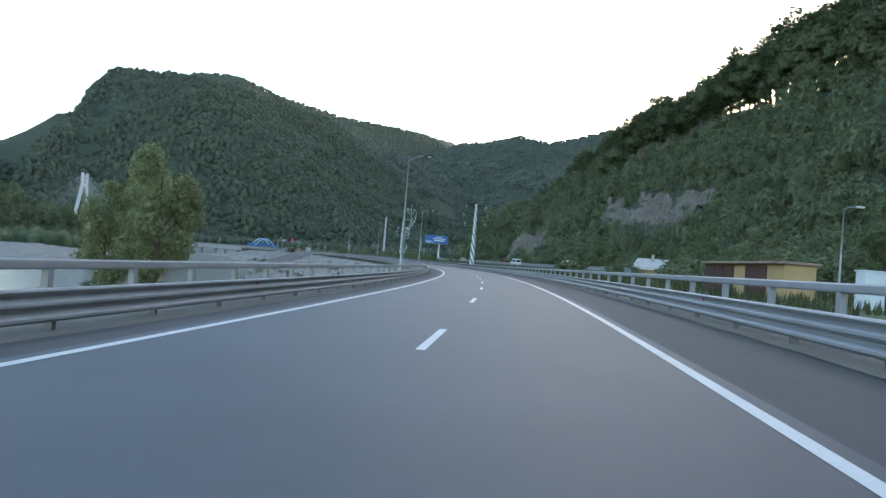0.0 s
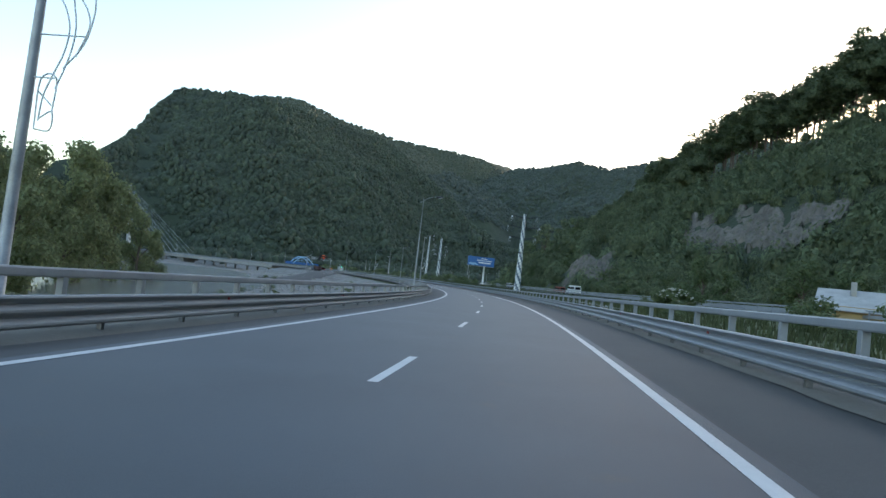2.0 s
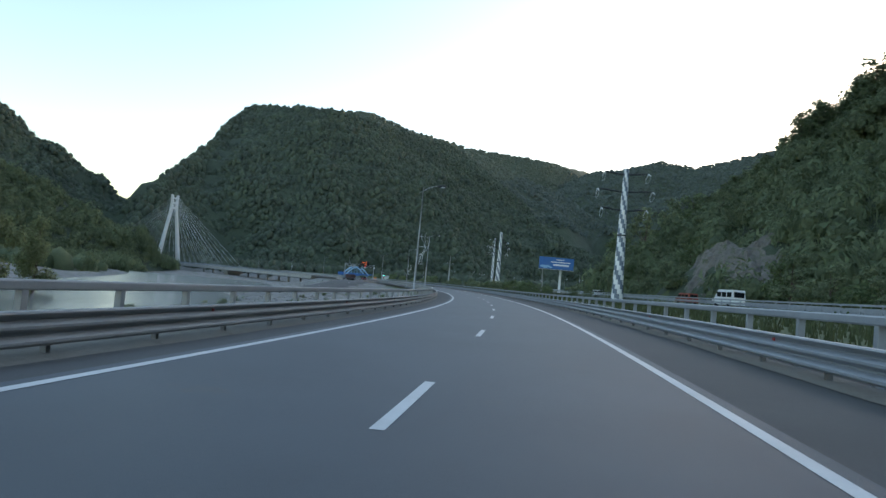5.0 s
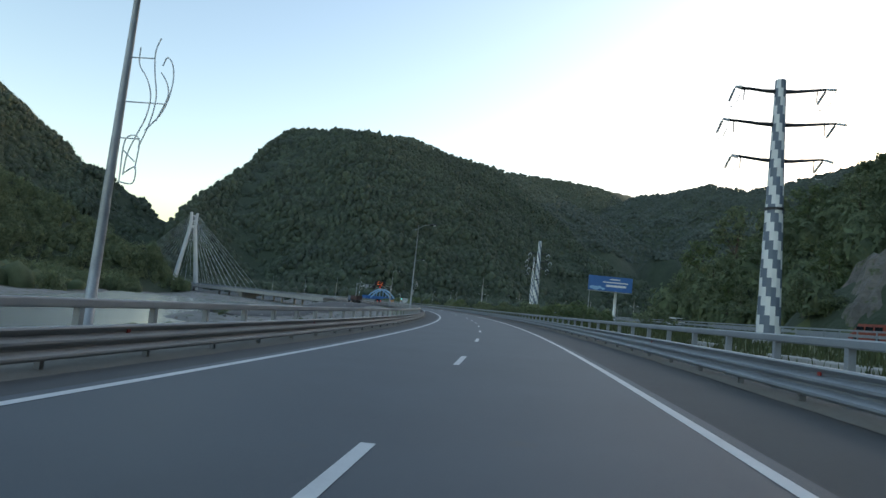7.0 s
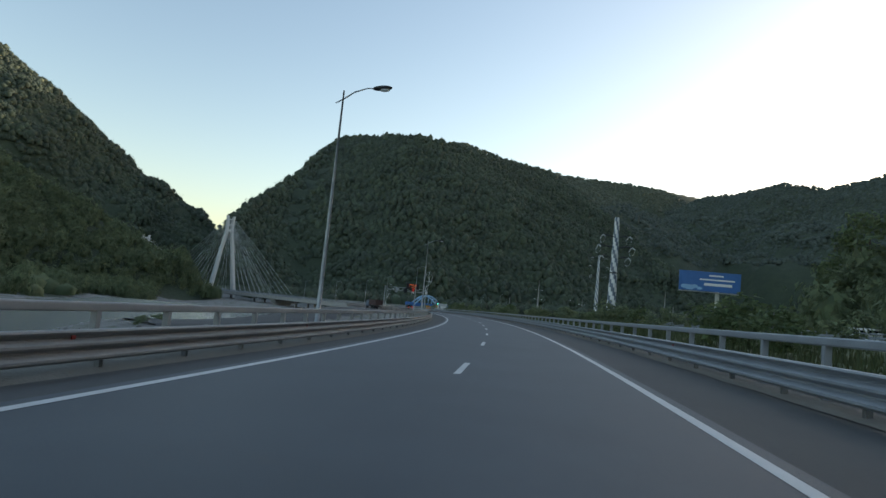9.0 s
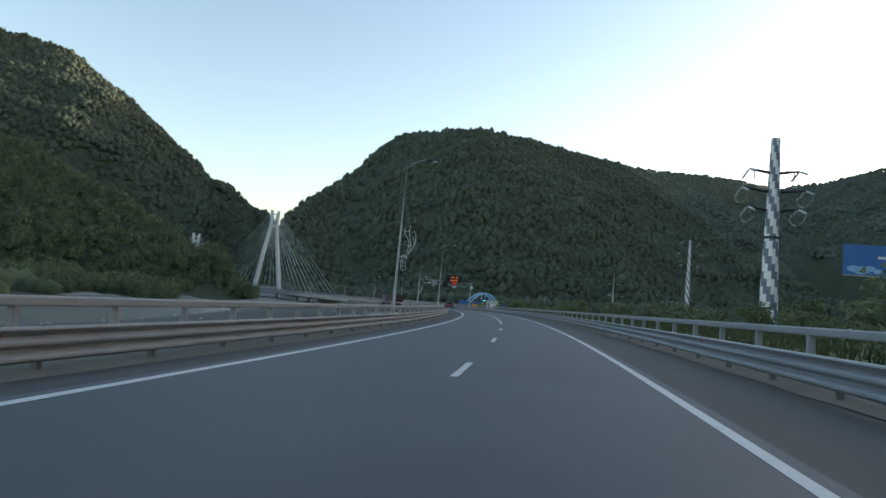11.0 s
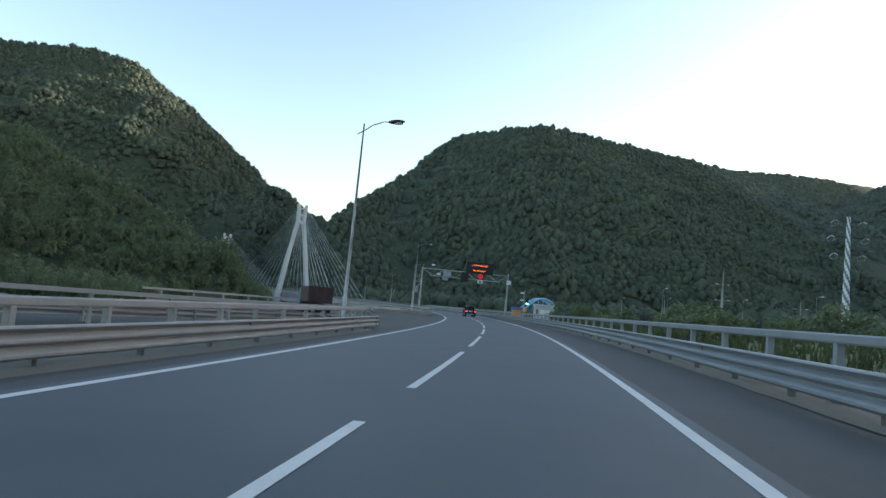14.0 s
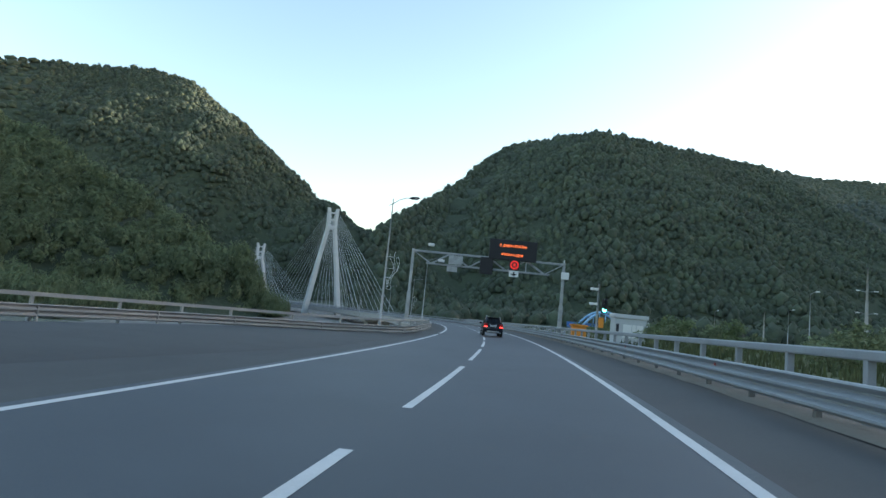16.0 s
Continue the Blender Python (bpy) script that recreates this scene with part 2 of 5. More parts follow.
def tube(bm, points, radii, sides=8, closed=True):
    """A round tube along points; radii one number or one a point."""
    pts = [Vector(p) for p in points]
    if not isinstance(radii, (list, tuple)):
        radii = [radii] * len(pts)
    rings = []
    for i, p in enumerate(pts):
        way = (pts[min(i + 1, len(pts) - 1)] - pts[max(i - 1, 0)]).normalized()
        side = way.orthogonal().normalized() if abs(way.z) > 0.9 else way.cross(Vector((0, 0, 1))).normalized()
        if abs(way.z) > 0.9:
            side = (Vector((1, 0, 0)) - way * way.x).normalized()
        up = side.cross(way)
        rings.append([bm.verts.new(p + radii[i] * (math.cos(2 * math.pi * a / sides) * side + math.sin(2 * math.pi * a / sides) * up)) for a in range(sides)])
    for r0, r1 in zip(rings, rings[1:]):
        for a in range(sides):
            bm.faces.new((r0[a], r0[(a + 1) % sides], r1[(a + 1) % sides], r1[a]))
    if closed:
        bm.faces.new(rings[0])
        bm.faces.new(list(reversed(rings[-1])))
    return bm


def sweep(path, profile, closed=False, capped=True):
    """Vertices and faces of a profile of (n, z) pairs swept along a path of (s, d); n points to the path's right."""
    world = [rp(s, d) for s, d in path]
    verts, faces, n = [], [], len(profile)
    for i, p in enumerate(world):
        way = world[min(i + 1, len(world) - 1)] - world[max(i - 1, 0)]
        right = Vector((way.y, -way.x, 0)).normalized()
        verts += [p + right * a + Vector((0, 0, z)) for a, z in profile]
    for i in range(len(world) - 1):
        for j in range(n if closed else n - 1):
            a, b = i * n + j, i * n + (j + 1) % n
            faces.append((a, b, b + n, a + n))
    if closed and capped:
        faces.append(tuple(range(n - 1, -1, -1)))
        faces.append(tuple(range((len(world) - 1) * n, len(world) * n)))
    return verts, faces


def along(s0, s1, d, step=2.0):
    n = max(int(round(abs(s1 - s0) / step)), 1)
    return [(s0 + (s1 - s0) * i / n, d) for i in range(n + 1)]


def curve(points, step=2.0):
    """A smooth path of (s, d) through a few control points."""
    pts = [Vector((*p, 0)) for p in points]
    pts = [2 * pts[0] - pts[1]] + pts + [2 * pts[-1] - pts[-2]]
    out = []
    for a, b, c, d in zip(pts, pts[1:], pts[2:], pts[3:]):
        n = max(int((c - b).length / step), 2)
        for i in range(n):
            u = i / n
            q = 0.5 * (2 * b + (c - a) * u + (2 * a - 5 * b + 4 * c - d) * u * u + (3 * b - a - 3 * c + d) * u ** 3)
            out.append((q.x, q.y))
    out.append((pts[-2].x, pts[-2].y))
    return out


# ---- land ----
SLIP = curve([(446, -3.5), (428, -9.5), (408, -13.5), (385, -16.5), (360, -23), (335, -36), (315, -52)])
SLIP_W = np.array([rp(*p) for p in SLIP])


def slip_drop(s):
    """How far the slip road has come down towards the river at a station."""
    u = min(max((366 - s) / 50, 0), 1)
    return -4.6 * u * u * (3 - 2 * u)


PARALLEL = [(-60, 40), (40, 38), (120, 36), (200, 38), (280, 46), (360, 60), (440, 78), (560, 100)]   # the side road: s, d
# ridges: crest points and the fall of the slope on either side
RIDGES = [
    ([(-6, 346, 8.3), (12, 340, 29.9), (30, 330, 44.8), (50, 318, 53.0), (85, 300, 68.0), (118, 272, 85.0), (150, 235, 93.0), (190, 150, 107.1), (230, 20, 122.0), (260, -160, 132.8)], 0.847),
    ([(-398, 506, 2), (-425, 494, 16), (-452, 481, 29), (-490, 463, 50), (-540, 430, 76), (-600, 393, 98), (-760, 290, 150), (-1000, 60, 250)], 0.62),
    ([(-1450, 1292, 98), (-1490, 1285, 150), (-1600, 1255, 255), (-1775, 1150, 412), (-1965, 1088, 556), (-2095, 1028, 662), (-2229, 942, 702), (-2330, 800, 682), (-2500, 400, 632)], 0.75),
    ([(-798, 876, 60), (-806, 884, 112), (-880, 1000, 168), (-1000, 1234, 278), (-1110, 1410, 382), (-1190, 1590, 476), (-960, 1500, 436), (-800, 1410, 402), (-742, 1538, 402), (-690, 1785, 424), (-615, 2129, 452), (-500, 2239, 402), (-385, 2362, 372), (-250, 2400, 250)], 0.72, 2.6, (-818, 884, -1206, 1590)),
    ([(-1600, 2700, 800), (-1478, 2731, 810), (-1264, 2500, 725), (-1112, 2600, 674), (-933, 2850, 660), (-669, 3150, 678), (-440, 3500, 694)], 0.7),
    ([(-466, 2857, 452), (-350, 3075, 606), (-209, 3065, 612), (-46, 2930, 628), (100, 2830, 582), (260, 2720, 600), (500, 2600, 650), (1000, 2400, 700)], 0.62),
    ([(60, 900, 20), (110, 940, 90), (220, 900, 170), (500, 800, 290), (900, 600, 400)], 0.6),
    ([(-5, 276, 9), (3, 270, 14), (13, 266, 17), (26, 266, 20)], 1.6),
]


def waves(x, y, size, seed=0.0):
    """Cheap smooth noise of about -1 to 1, features of the given size."""
    a, b = x / size + seed, y / size - seed * 1.7
    return (np.sin(a * 1.3 + 1.7 * np.sin(b * 0.9 + seed)) + np.sin(b * 1.1 + 1.9 * np.sin(a * 0.8 - seed)) + 0.6 * np.sin((a + b) * 2.3 + seed * 3) + 0.4 * np.sin((a - b) * 3.7 + 2 * seed)) / 3.0


def hills(x, y):
    """Height of the mountains over the valley floor, 0 where there are none."""
    top = np.zeros_like(x)
    for n, (crest, fall, *steep) in enumerate(RIDGES):
        big = max(z for *_, z in crest)
        rough = 1 + 0.16 * waves(x, y, 60 if big < 170 else 150, n) + 0.1 * waves(x, y, 25 if big < 170 else 60, n + 5)
        for (ax, ay, az), (bx, by, bz) in zip(crest, crest[1:]):
            dx, dy = bx - ax, by - ay
            u = np.clip(((x - ax) * dx + (y - ay) * dy) / (dx * dx + dy * dy), 0, 1)
            far = np.hypot(x - ax - u * dx, y - ay - u * dy)
            slope = fall
            if steep:
                px, py, qx, qy = steep[1]
                slope = np.where((qx - px) * (y - py) - (qy - py) * (x - px) > 0, steep[0], fall)
            top = np.maximum(top, az + (bz - az) * u - slope * np.sqrt(far * far * rough * rough + 16) + slope * 4)
    return top


def road_offset(x, y):
    """Station and offset of many places against the road's line."""
    flat = np.stack([x.ravel(), y.ravel()], 1)
    s, d = np.zeros(len(flat)), np.full(len(flat), 900.0)
    pts = np.stack([LINE_X, LINE_Y], 1)[::4]
    for a in range(0, len(flat), 20000):
        q = flat[a:a + 20000]
        j = ((q[:, None] - pts[None]) ** 2).sum(-1).argmin(1) * 4
        t = LINE_T[j]
        ox, oy = q[:, 0] - LINE_X[j], q[:, 1] - LINE_Y[j]
        s[a:a + 20000] = LINE_S[j] - np.sin(t) * ox + np.cos(t) * oy
        d[a:a + 20000] = np.cos(t) * ox + np.sin(t) * oy
    return s.reshape(x.shape), d.reshape(x.shape)


LAND_D = [-420, -230, -190, -165, -150, -118, -108, -60, -50, -36, -22, -13, -9.5, 9.8, 14, 24, 34, 60, 140]
LAND_Z = [-5.6, -6.4, -6.7, -6.8, -7.0, -7.2, -8.6, -8.6, -7.0, -6.2, -5.4, -2.0, -1.0, -0.5, 0.4, 1.0, 1.7, 2.0, 4.0]


def land(x, y):
    """Height of the ground."""
    s, d = road_offset(x, y)
    z = np.interp(d, LAND_D, LAND_Z) + np.interp(s, LINE_S, LINE_Z)
    bed = np.clip((s - 500) / 45, 0, 1) * np.clip((45 - d) / 25, 0, 1)        # the road leaves its bank for the bridge
    z = np.minimum(z, z * (1 - bed) + bed * (-9.0))
    left = np.clip((-14 - d) / 10, 0, 1)
    z = z + left * (0.45 * waves(x, y, 16, 2.0) + 0.95 * waves(s * 0.3, d, 6, 5.0)) + 0.12 * np.clip((d - 14) / 10, 0, 1) * waves(x, y, 9, 4.0)
    near, bed_z = np.full(x.shape, 1e9), np.zeros(x.shape)
    for p, (station, _) in zip(SLIP_W[::3], SLIP[::3]):
        far = np.hypot(x - p[0], y - p[1])
        bed_z = np.where(far < near, -1.85 + slip_drop(station), bed_z)
        near = np.minimum(near, far)
    k = np.clip((17 - near) / 8, 0, 1) * (d < -6)
    z = np.where(k > 0, z * (1 - k) + k * bed_z, z)
    h = hills(x, y)
    return np.where(h > 0.5, np.maximum(z, h + np.minimum(z, 0) * np.clip(1 - h / 10, 0, 1)), z)


def cliff(x, y):
    """Bare rock patches on the near slope."""
    h = hills(x, y)
    wob = 4 * waves(x, y, 4.0, 3.0) + 3 * waves(x, y, 9, 1.0)
    a = (h > 20 + wob) & (h < 32 + 1.3 * wob) & (x > 36 + wob) & (x < 70 + wob) & (y > 222) & (y < 296) & (waves(x, y, 5, 1.0) > -0.75)
    b = (np.hypot((x - 4) / 12, (y - 262) / 15) < 1 + 0.08 * wob) & (h > 2.5) & (h < 16.5 + wob)
    return a | b


def lines(low, high, core0, core1, step, grow, most):
    out = list(np.arange(core0, core1 + step / 2, step))
    w = step
    while out[-1] < high:
        w = min(w * grow, most)
        out.append(out[-1] + w)
    w = step
    while out[0] > low:
        w = min(w * grow, most)
        out.insert(0, out[0] - w)
    return np.array(out)


GX = lines(-3600, 2600, -220, 150, 4.0, 1.06, 60)
GY = lines(-1300, 4700, -60, 480, 4.0, 1.06, 60)
gx, gy = np.meshgrid(GX, GY, indexing='ij')
gz = land(gx, gy)
nx, ny = gx.shape
idx = np.arange(nx * ny).reshape(nx, ny)
quads = np.stack([idx[:-1, :-1], idx[1:, :-1], idx[1:, 1:], idx[:-1, 1:]], -1).reshape(-1, 4)
ground_mesh = bpy.data.meshes.new("ground")
ground_mesh.from_pydata(np.stack([gx.ravel(), gy.ravel(), gz.ravel()], 1).tolist(), [], quads.tolist())
for m in (M_GROUND, M_GRAVEL, M_FOREST):
    ground_mesh.materials.append(m)
fx, fy = gx[:-1, :-1] + 2, gy[:-1, :-1] + 2
fs, fd = road_offset(fx, fy)
kind = np.where(hills(fx, fy) > 0.4, 2, np.where((fd < -10.5) & (fd > -172) & (fs > -70) | (fs > 470) & (fd > -172) & (fd < 40), 1, np.where((fd < -172) | (fs > 470), 2, 0)))
kind = np.where((fs > 430) & (fd < -124) | (fs > 560) & (fd < -97), 2, kind)
ground_mesh.polygons.foreach_set("material_index", kind.ravel().astype(np.int32))
ground_mesh.polygons.foreach_set("use_smooth", np.ones(len(quads), bool))
ground_mesh.update()
tagged(new("ground", ground_mesh), "valley floor of grass, grey river gravel and steep wooded slopes", "ground", kind="structure")

# bare rock on the near slope
step = 0.9
rx, ry = np.meshgrid(np.arange(-12, 86, step), np.arange(226, 304, step), indexing='ij')
bare = cliff(rx, ry)
crag = land(rx, ry) + 0.25
for size, amp in ((5.0, 1.8), (2.1, 1.1), (0.9, 0.5)):
    crag = crag + amp * (1 - 2 * np.abs(waves(rx, ry * 0.7, size, size)))
crag = crag - 1.3 * (np.abs(waves(rx + 0.6 * ry, ry * 0.25, 2.6, 8.0)) < 0.1)
wide = bare.copy()
wide[:-1] |= bare[1:]; wide[1:] |= bare[:-1]; wide[:, :-1] |= bare[:, 1:]; wide[:, 1:] |= bare[:, :-1]
crag = np.where(bare, crag, land(rx, ry) - 1.5)
num = np.arange(rx.size).reshape(rx.shape)
cell = wide[:-1, :-1] & wide[1:, :-1] & wide[1:, 1:] & wide[:-1, 1:]
rq = np.stack([num[:-1, :-1], num[1:, :-1], num[1:, 1:], num[:-1, 1:]], -1)[cell]
keep, rq = np.unique(rq, return_inverse=True)
pts = np.stack([rx.ravel(), ry.ravel(), crag.ravel()], 1)[keep]
tagged(sheet("rock_face", mesh_of("rock_face", pts.tolist(), rq.reshape(-1, 4).tolist(), M_ROCK)), "bare fissured grey rock face on the wooded slope", "rock", kind="structure")

# river
bm = bmesh.new()
rows = [[bm.verts.new(rp(s, d) * 1.0) for d in range(-112, -45, 6)] for s in range(-100, 520, 10)]
for r in rows:
    for v in r:
        v.co.z = -8.15
for a, b in zip(rows, rows[1:]):
    for i in range(len(a) - 1):
        bm.faces.new((a[i], a[i + 1], b[i + 1], b[i]))
M_WATER = mat("river_water", (0.2, 0.21, 0.2), 0.18, second=(0.25, 0.255, 0.24), scale=0.2, fine=2, bump=0.06, bump_scale=0.8)
tagged(part("water", bm, M_WATER, smooth=True), "pale grey-green shallow river beside gravel banks", "river", kind="structure")

# ---- paving ----
prof = [(d, bank(d)) for d in (-8.4, -7.0, -6.3, -5.0, -4.3)]


def strip(name, s0, s1, ds, material, lift=0.0, step=3.0):
    """A strip of paving between the offsets ds."""
    verts, faces = [], []
    st = np.arange(s0, s1 + 0.01, step)
    for s in st:
        verts += [rp(s, d, lift) for d in ds]
    n = len(ds)
    for i in range(len(st) - 1):
        faces += [(i * n + j, i * n + j + 1, (i + 1) * n + j + 1, (i + 1) * n + j) for j in range(n - 1)]
    return mesh_of(name, verts, faces, material, True)


tagged(sheet("road", strip("road", -150, 1090, [-4.3, -2, 0, 2, 4.05], M_ASPHALT)), "grey asphalt of a curving two-lane highway", "road", kind="structure")
tagged(sheet("pavement", strip("pavement", -150, 1090, [4.05, 5.5, 7.0, 9.6], M_SHOULDER)), "dusty brown-grey asphalt shoulder under the barrier", "road shoulder", kind="structure")
tagged(sheet("pavement", strip("pavement", -150, 1090, [-9.4, -8.2, -6.7, -5.5, -4.3], M_SHOULDER)), "dusty brown-grey asphalt shoulder under the barrier", "road shoulder", kind="structure")
v, f = sweep(SLIP, [(-7.2, -0.5), (-5.5, -0.04), (-2, 0.012), (2, 0.012), (5.5, -0.04), (7.2, -0.5)])
for i, q in enumerate(v):
    q.z = (max(q.z, -1.62) if i % 6 not in (0, 5) else -2.3) + slip_drop(SLIP[i // 6][0])
tagged(sheet("pavement", mesh_of("pavement", v, f, M_SHOULDER, True)), "worn asphalt slip road joining the highway", "slip road", kind="structure")

# painted lines
marks = tagged(new("road_markings"), "white painted edge lines and lane dashes on the asphalt", "road marking", kind="structure")
for d in (-3.97, 3.75):
    sheet("edge_line", strip("edge_line", -150, 1090, [d - 0.09, d + 0.09], M_PAINT, 0.006), marks)
for n in range(-12, 88):
    s0 = 3.41 + 12 * n if n < 26 else 4.26 + 12 * n
    sheet("lane_dash", strip("lane_dash", s0, s0 + (3 if n < 26 else 9), [-0.075, 0.075], M_PAINT, 0.006, 1.5), marks)
# ---- barriers ----
def beam_profile(side):
    """A three-wave steel beam, closed, facing the road; side +1 when the road lies to the left."""
    face = [(0.0, 0.80), (0.06, 0.79), (0.075, 0.755), (0.03, 0.715), (-0.045, 0.68), (-0.06, 0.645), (0.03, 0.60), (0.075, 0.565), (0.075, 0.52), (0.03, 0.485), (-0.055, 0.445), (-0.055, 0.405), (0.03, 0.36), (0.075, 0.325), (0.075, 0.28), (0.03, 0.245), (-0.02, 0.225)]
    out = [(-side * a, z) for a, z in face] + [(-side * (a - 0.02), z) for a, z in reversed(face)]
    return out if side < 0 else list(reversed(out))


M_REFLECT = mat('red_reflector', (0.35, 0.03, 0.02), 0.3, scale=5, fine=40)


def barrier(path_of, s0, s1, side, steel, label, post_step=3.0, panel=6.0, rail=True, rail_step=3.0, drop=0.0):
    """A run of steel barrier with its posts and the hand rail behind it; path_of(s) gives the offset."""
    base = thing("guard_rail", Matrix.Identity(4), label, "guard rail", "barriers along the highway")
    prof = [(a, z - drop) for a, z in beam_profile(side)]
    n = int((s1 - s0) / panel)
    for i in range(n):
        a, b = s0 + i * panel, s0 + (i + 1) * panel
        v, f = sweep([(a + (b - a) * k / 3, path_of(a + (b - a) * k / 3)) for k in range(4)], prof, True)
        sheet("beam", mesh_of("beam", v, f, steel), base)
    bm = box(bmesh.new(), -0.06, 0.06, -0.05, 0.05, -0.5, 0.70 - drop, 0.012)
    post_me = bpy.data.meshes.new("post"); bm.to_mesh(post_me); bm.free(); post_me.materials.append(M_POST)
    bm = box(bmesh.new(), -0.075, 0.075, -0.07, 0.07, -0.6, 1.14 - drop, 0.015)
    rail_me = bpy.data.meshes.new("rail_post"); bm.to_mesh(rail_me); bm.free(); rail_me.materials.append(steel)
    s = s0 + 1.0
    while s < s1:
        ob = sheet("post", post_me, base); ob.matrix_world = road_pose(s, path_of(s) + side * 0.19)
        s += post_step
    if rail:
        box_prof = [(-0.07, 1.12 - drop), (0.07, 1.12 - drop), (0.09, 1.15 - drop), (0.09, 1.27 - drop), (0.07, 1.30 - drop), (-0.07, 1.30 - drop), (-0.09, 1.27 - drop), (-0.09, 1.15 - drop)]
        off = side * 0.75
        for i in range(int((s1 - s0) / 12)):
            a, b = s0 + i * 12, s0 + (i + 1) * 12
            v, f = sweep([(a + 12 * k / 4, path_of(a + 12 * k / 4) + off) for k in range(5)], box_prof, True)
            sheet("hand_rail", mesh_of("hand_rail", v, f, steel), base)
        s = s0 + 0.5
        while s < s1:
            ob = sheet("rail_post", rail_me, base); ob.matrix_world = road_pose(s, path_of(s) + off)
            s += rail_step
    bm = box(bmesh.new(), -0.012, 0.012, -0.05, 0.05, -0.035, 0.035, 0.004)
    dot = bpy.data.meshes.new("reflector"); bm.to_mesh(dot); bm.free(); dot.materials.append(M_REFLECT)
    for k in range(int((s1 - s0) / 12)):
        ob = sheet("reflector", dot, base, "small red reflector"); ob.matrix_world = road_pose(s0 + 6 + k * 12, path_of(s0 + 6 + k * 12) - side * 0.0, 0.665)
    return base


def right_line(s):
    return 6.6


def left_line(s):
    return -6.3


barrier(right_line, -66, 582, 1, M_STEEL, "galvanised three-wave steel barrier with a hand rail behind it")
barrier(left_line, -66, 378, -1, M_STEEL_DULL, "dusty steel barrier with a hand rail over the river bank", rail_step=2.5, drop=0.0)


def free_barrier(path, side, steel, label):
    """A barrier along a free path of (s, d)."""
    base = thing("guard_rail", Matrix.Identity(4), label, "guard rail", "barriers along the highway")
    prof = beam_profile(side)
    step = 3
    for i in range(0, len(path) - 1, step):
        v, f = sweep(path[i:i + step + 1], prof, True)
        sheet("beam", mesh_of("beam", v, f, steel), base)
        s, d = path[i]
        p = part("post", box(bmesh.new(), -0.06, 0.06, -0.05, 0.05, -0.6, 0.7, 0.012), steel, base)
        p.matrix_world = road_pose(s, d + 0.0)
    off = 0.45
    rail_path = path
    v, f = sweep(rail_path, [(side * off - 0.08, 1.12), (side * off + 0.08, 1.12), (side * off + 0.08, 1.3), (side * off - 0.08, 1.3)], True)
    sheet("hand_rail", mesh_of("hand_rail", v, f, steel), base)
    for i in range(1, len(path) - 1, 2):
        a, b = rp(*path[i - 1]), rp(*path[i + 1])
        way = (b - a).normalized()
        q = rp(*path[i]) + Vector((way.y, -way.x, 0)) * side * off
        p = part("rail_post", box(bmesh.new(), -0.07, 0.07, -0.07, 0.07, -0.6, 1.13, 0.012), steel, base)
        p.matrix_world = pose(q.x, q.y, q.z, 0, 0, math.degrees(math.atan2(-way.x, way.y)))
    return base


free_barrier(curve([(378, -6.3), (381.3, -6.9), (382.2, -8.2), (380, -9.6), (372, -13), (362, -17.2)], 1.6), -1, M_STEEL_DULL, "dusty barrier bending round the nose of the slip road")
free_barrier(curve([(386, -25.2), (398, -22.5), (416, -19.3), (428, -15.5), (436, -10.5), (440.5, -6.6), (443.5, -5.9), (452, -6.2), (480, -6.3), (540, -6.3), (582, -6.3)], 2.0), -1, M_STEEL_DULL, "dusty barrier along the outer side of the slip road")

# ---- swept-up dust and crumbled concrete under the barriers ----
M_DUST = mat("dusty_concrete_crumbs", (0.155, 0.148, 0.13), 0.95, second=(0.13, 0.12, 0.1), scale=0.7, fine=9, bump=0.03, bump_scale=12, wear=(0.085, 0.08, 0.07), wear_at=0.6)
edge = np.random.default_rng(21)


def dust(line, s0, s1, side, label):
    path = [(s, line(s) + edge.uniform(-0.07, 0.07)) for s in np.arange(s0, s1, 1.6)]
    wide = 0.34 if side < 0 else 0.12
    prof = [(-side * wide, 0.008), (-side * wide * 0.5, 0.025), (0.0, 0.06), (side * 0.35, 0.09), (side * 0.8, 0.08), (side * 1.1, -0.1)]
    v, f = sweep(path, prof if side > 0 else list(reversed(prof)))
    for q in v:
        q.z += edge.uniform(-0.003, 0.01)
    tagged(sheet("pavement", mesh_of("pavement", v, f, M_DUST, True)), label, "verge", kind="structure")


dust(left_line, -60, 378, -1, "pale dust and concrete crumbs under the barrier")
dust(right_line, -60, 580, 1, "thin pale dust under the barrier")

# ---- street lamps ----
def lamp_head(parent, reach, height, way=1):
    bm = bmesh.new()
    tube(bm, [(-0.35 * way, 0, height - 0.55), (0, 0, height - 0.35), (reach * 0.35 * way, 0, height + 0.05), (reach * 0.75 * way, 0, height + 0.28), (reach * way, 0, height + 0.3)], [0.03, 0.035, 0.035, 0.03, 0.03], 6)
    part("arm", bm, M_POLE, parent, smooth=True)
    bm = bmesh.new()
    bmesh.ops.create_uvsphere(bm, u_segments=12, v_segments=8, radius=1)
    bmesh.ops.transform(bm, verts=bm.verts, matrix=Matrix.LocRotScale(((reach + 0.35) * way, 0, height + 0.33), Euler((0, radians(-6 * way), 0)), (0.5, 0.19, 0.13)))
    part("lamp_head", bm, M_DARK, parent, "dark flat lamp head", True)
    bm = bmesh.new()
    bmesh.ops.create_uvsphere(bm, u_segments=10, v_segments=6, radius=1)
    bmesh.ops.transform(bm, verts=bm.verts, matrix=Matrix.LocRotScale(((reach + 0.45) * way, 0, height + 0.26), None, (0.3, 0.15, 0.1)))
    part("lens", bm, M_WHITE, parent, "clear bowl", True)


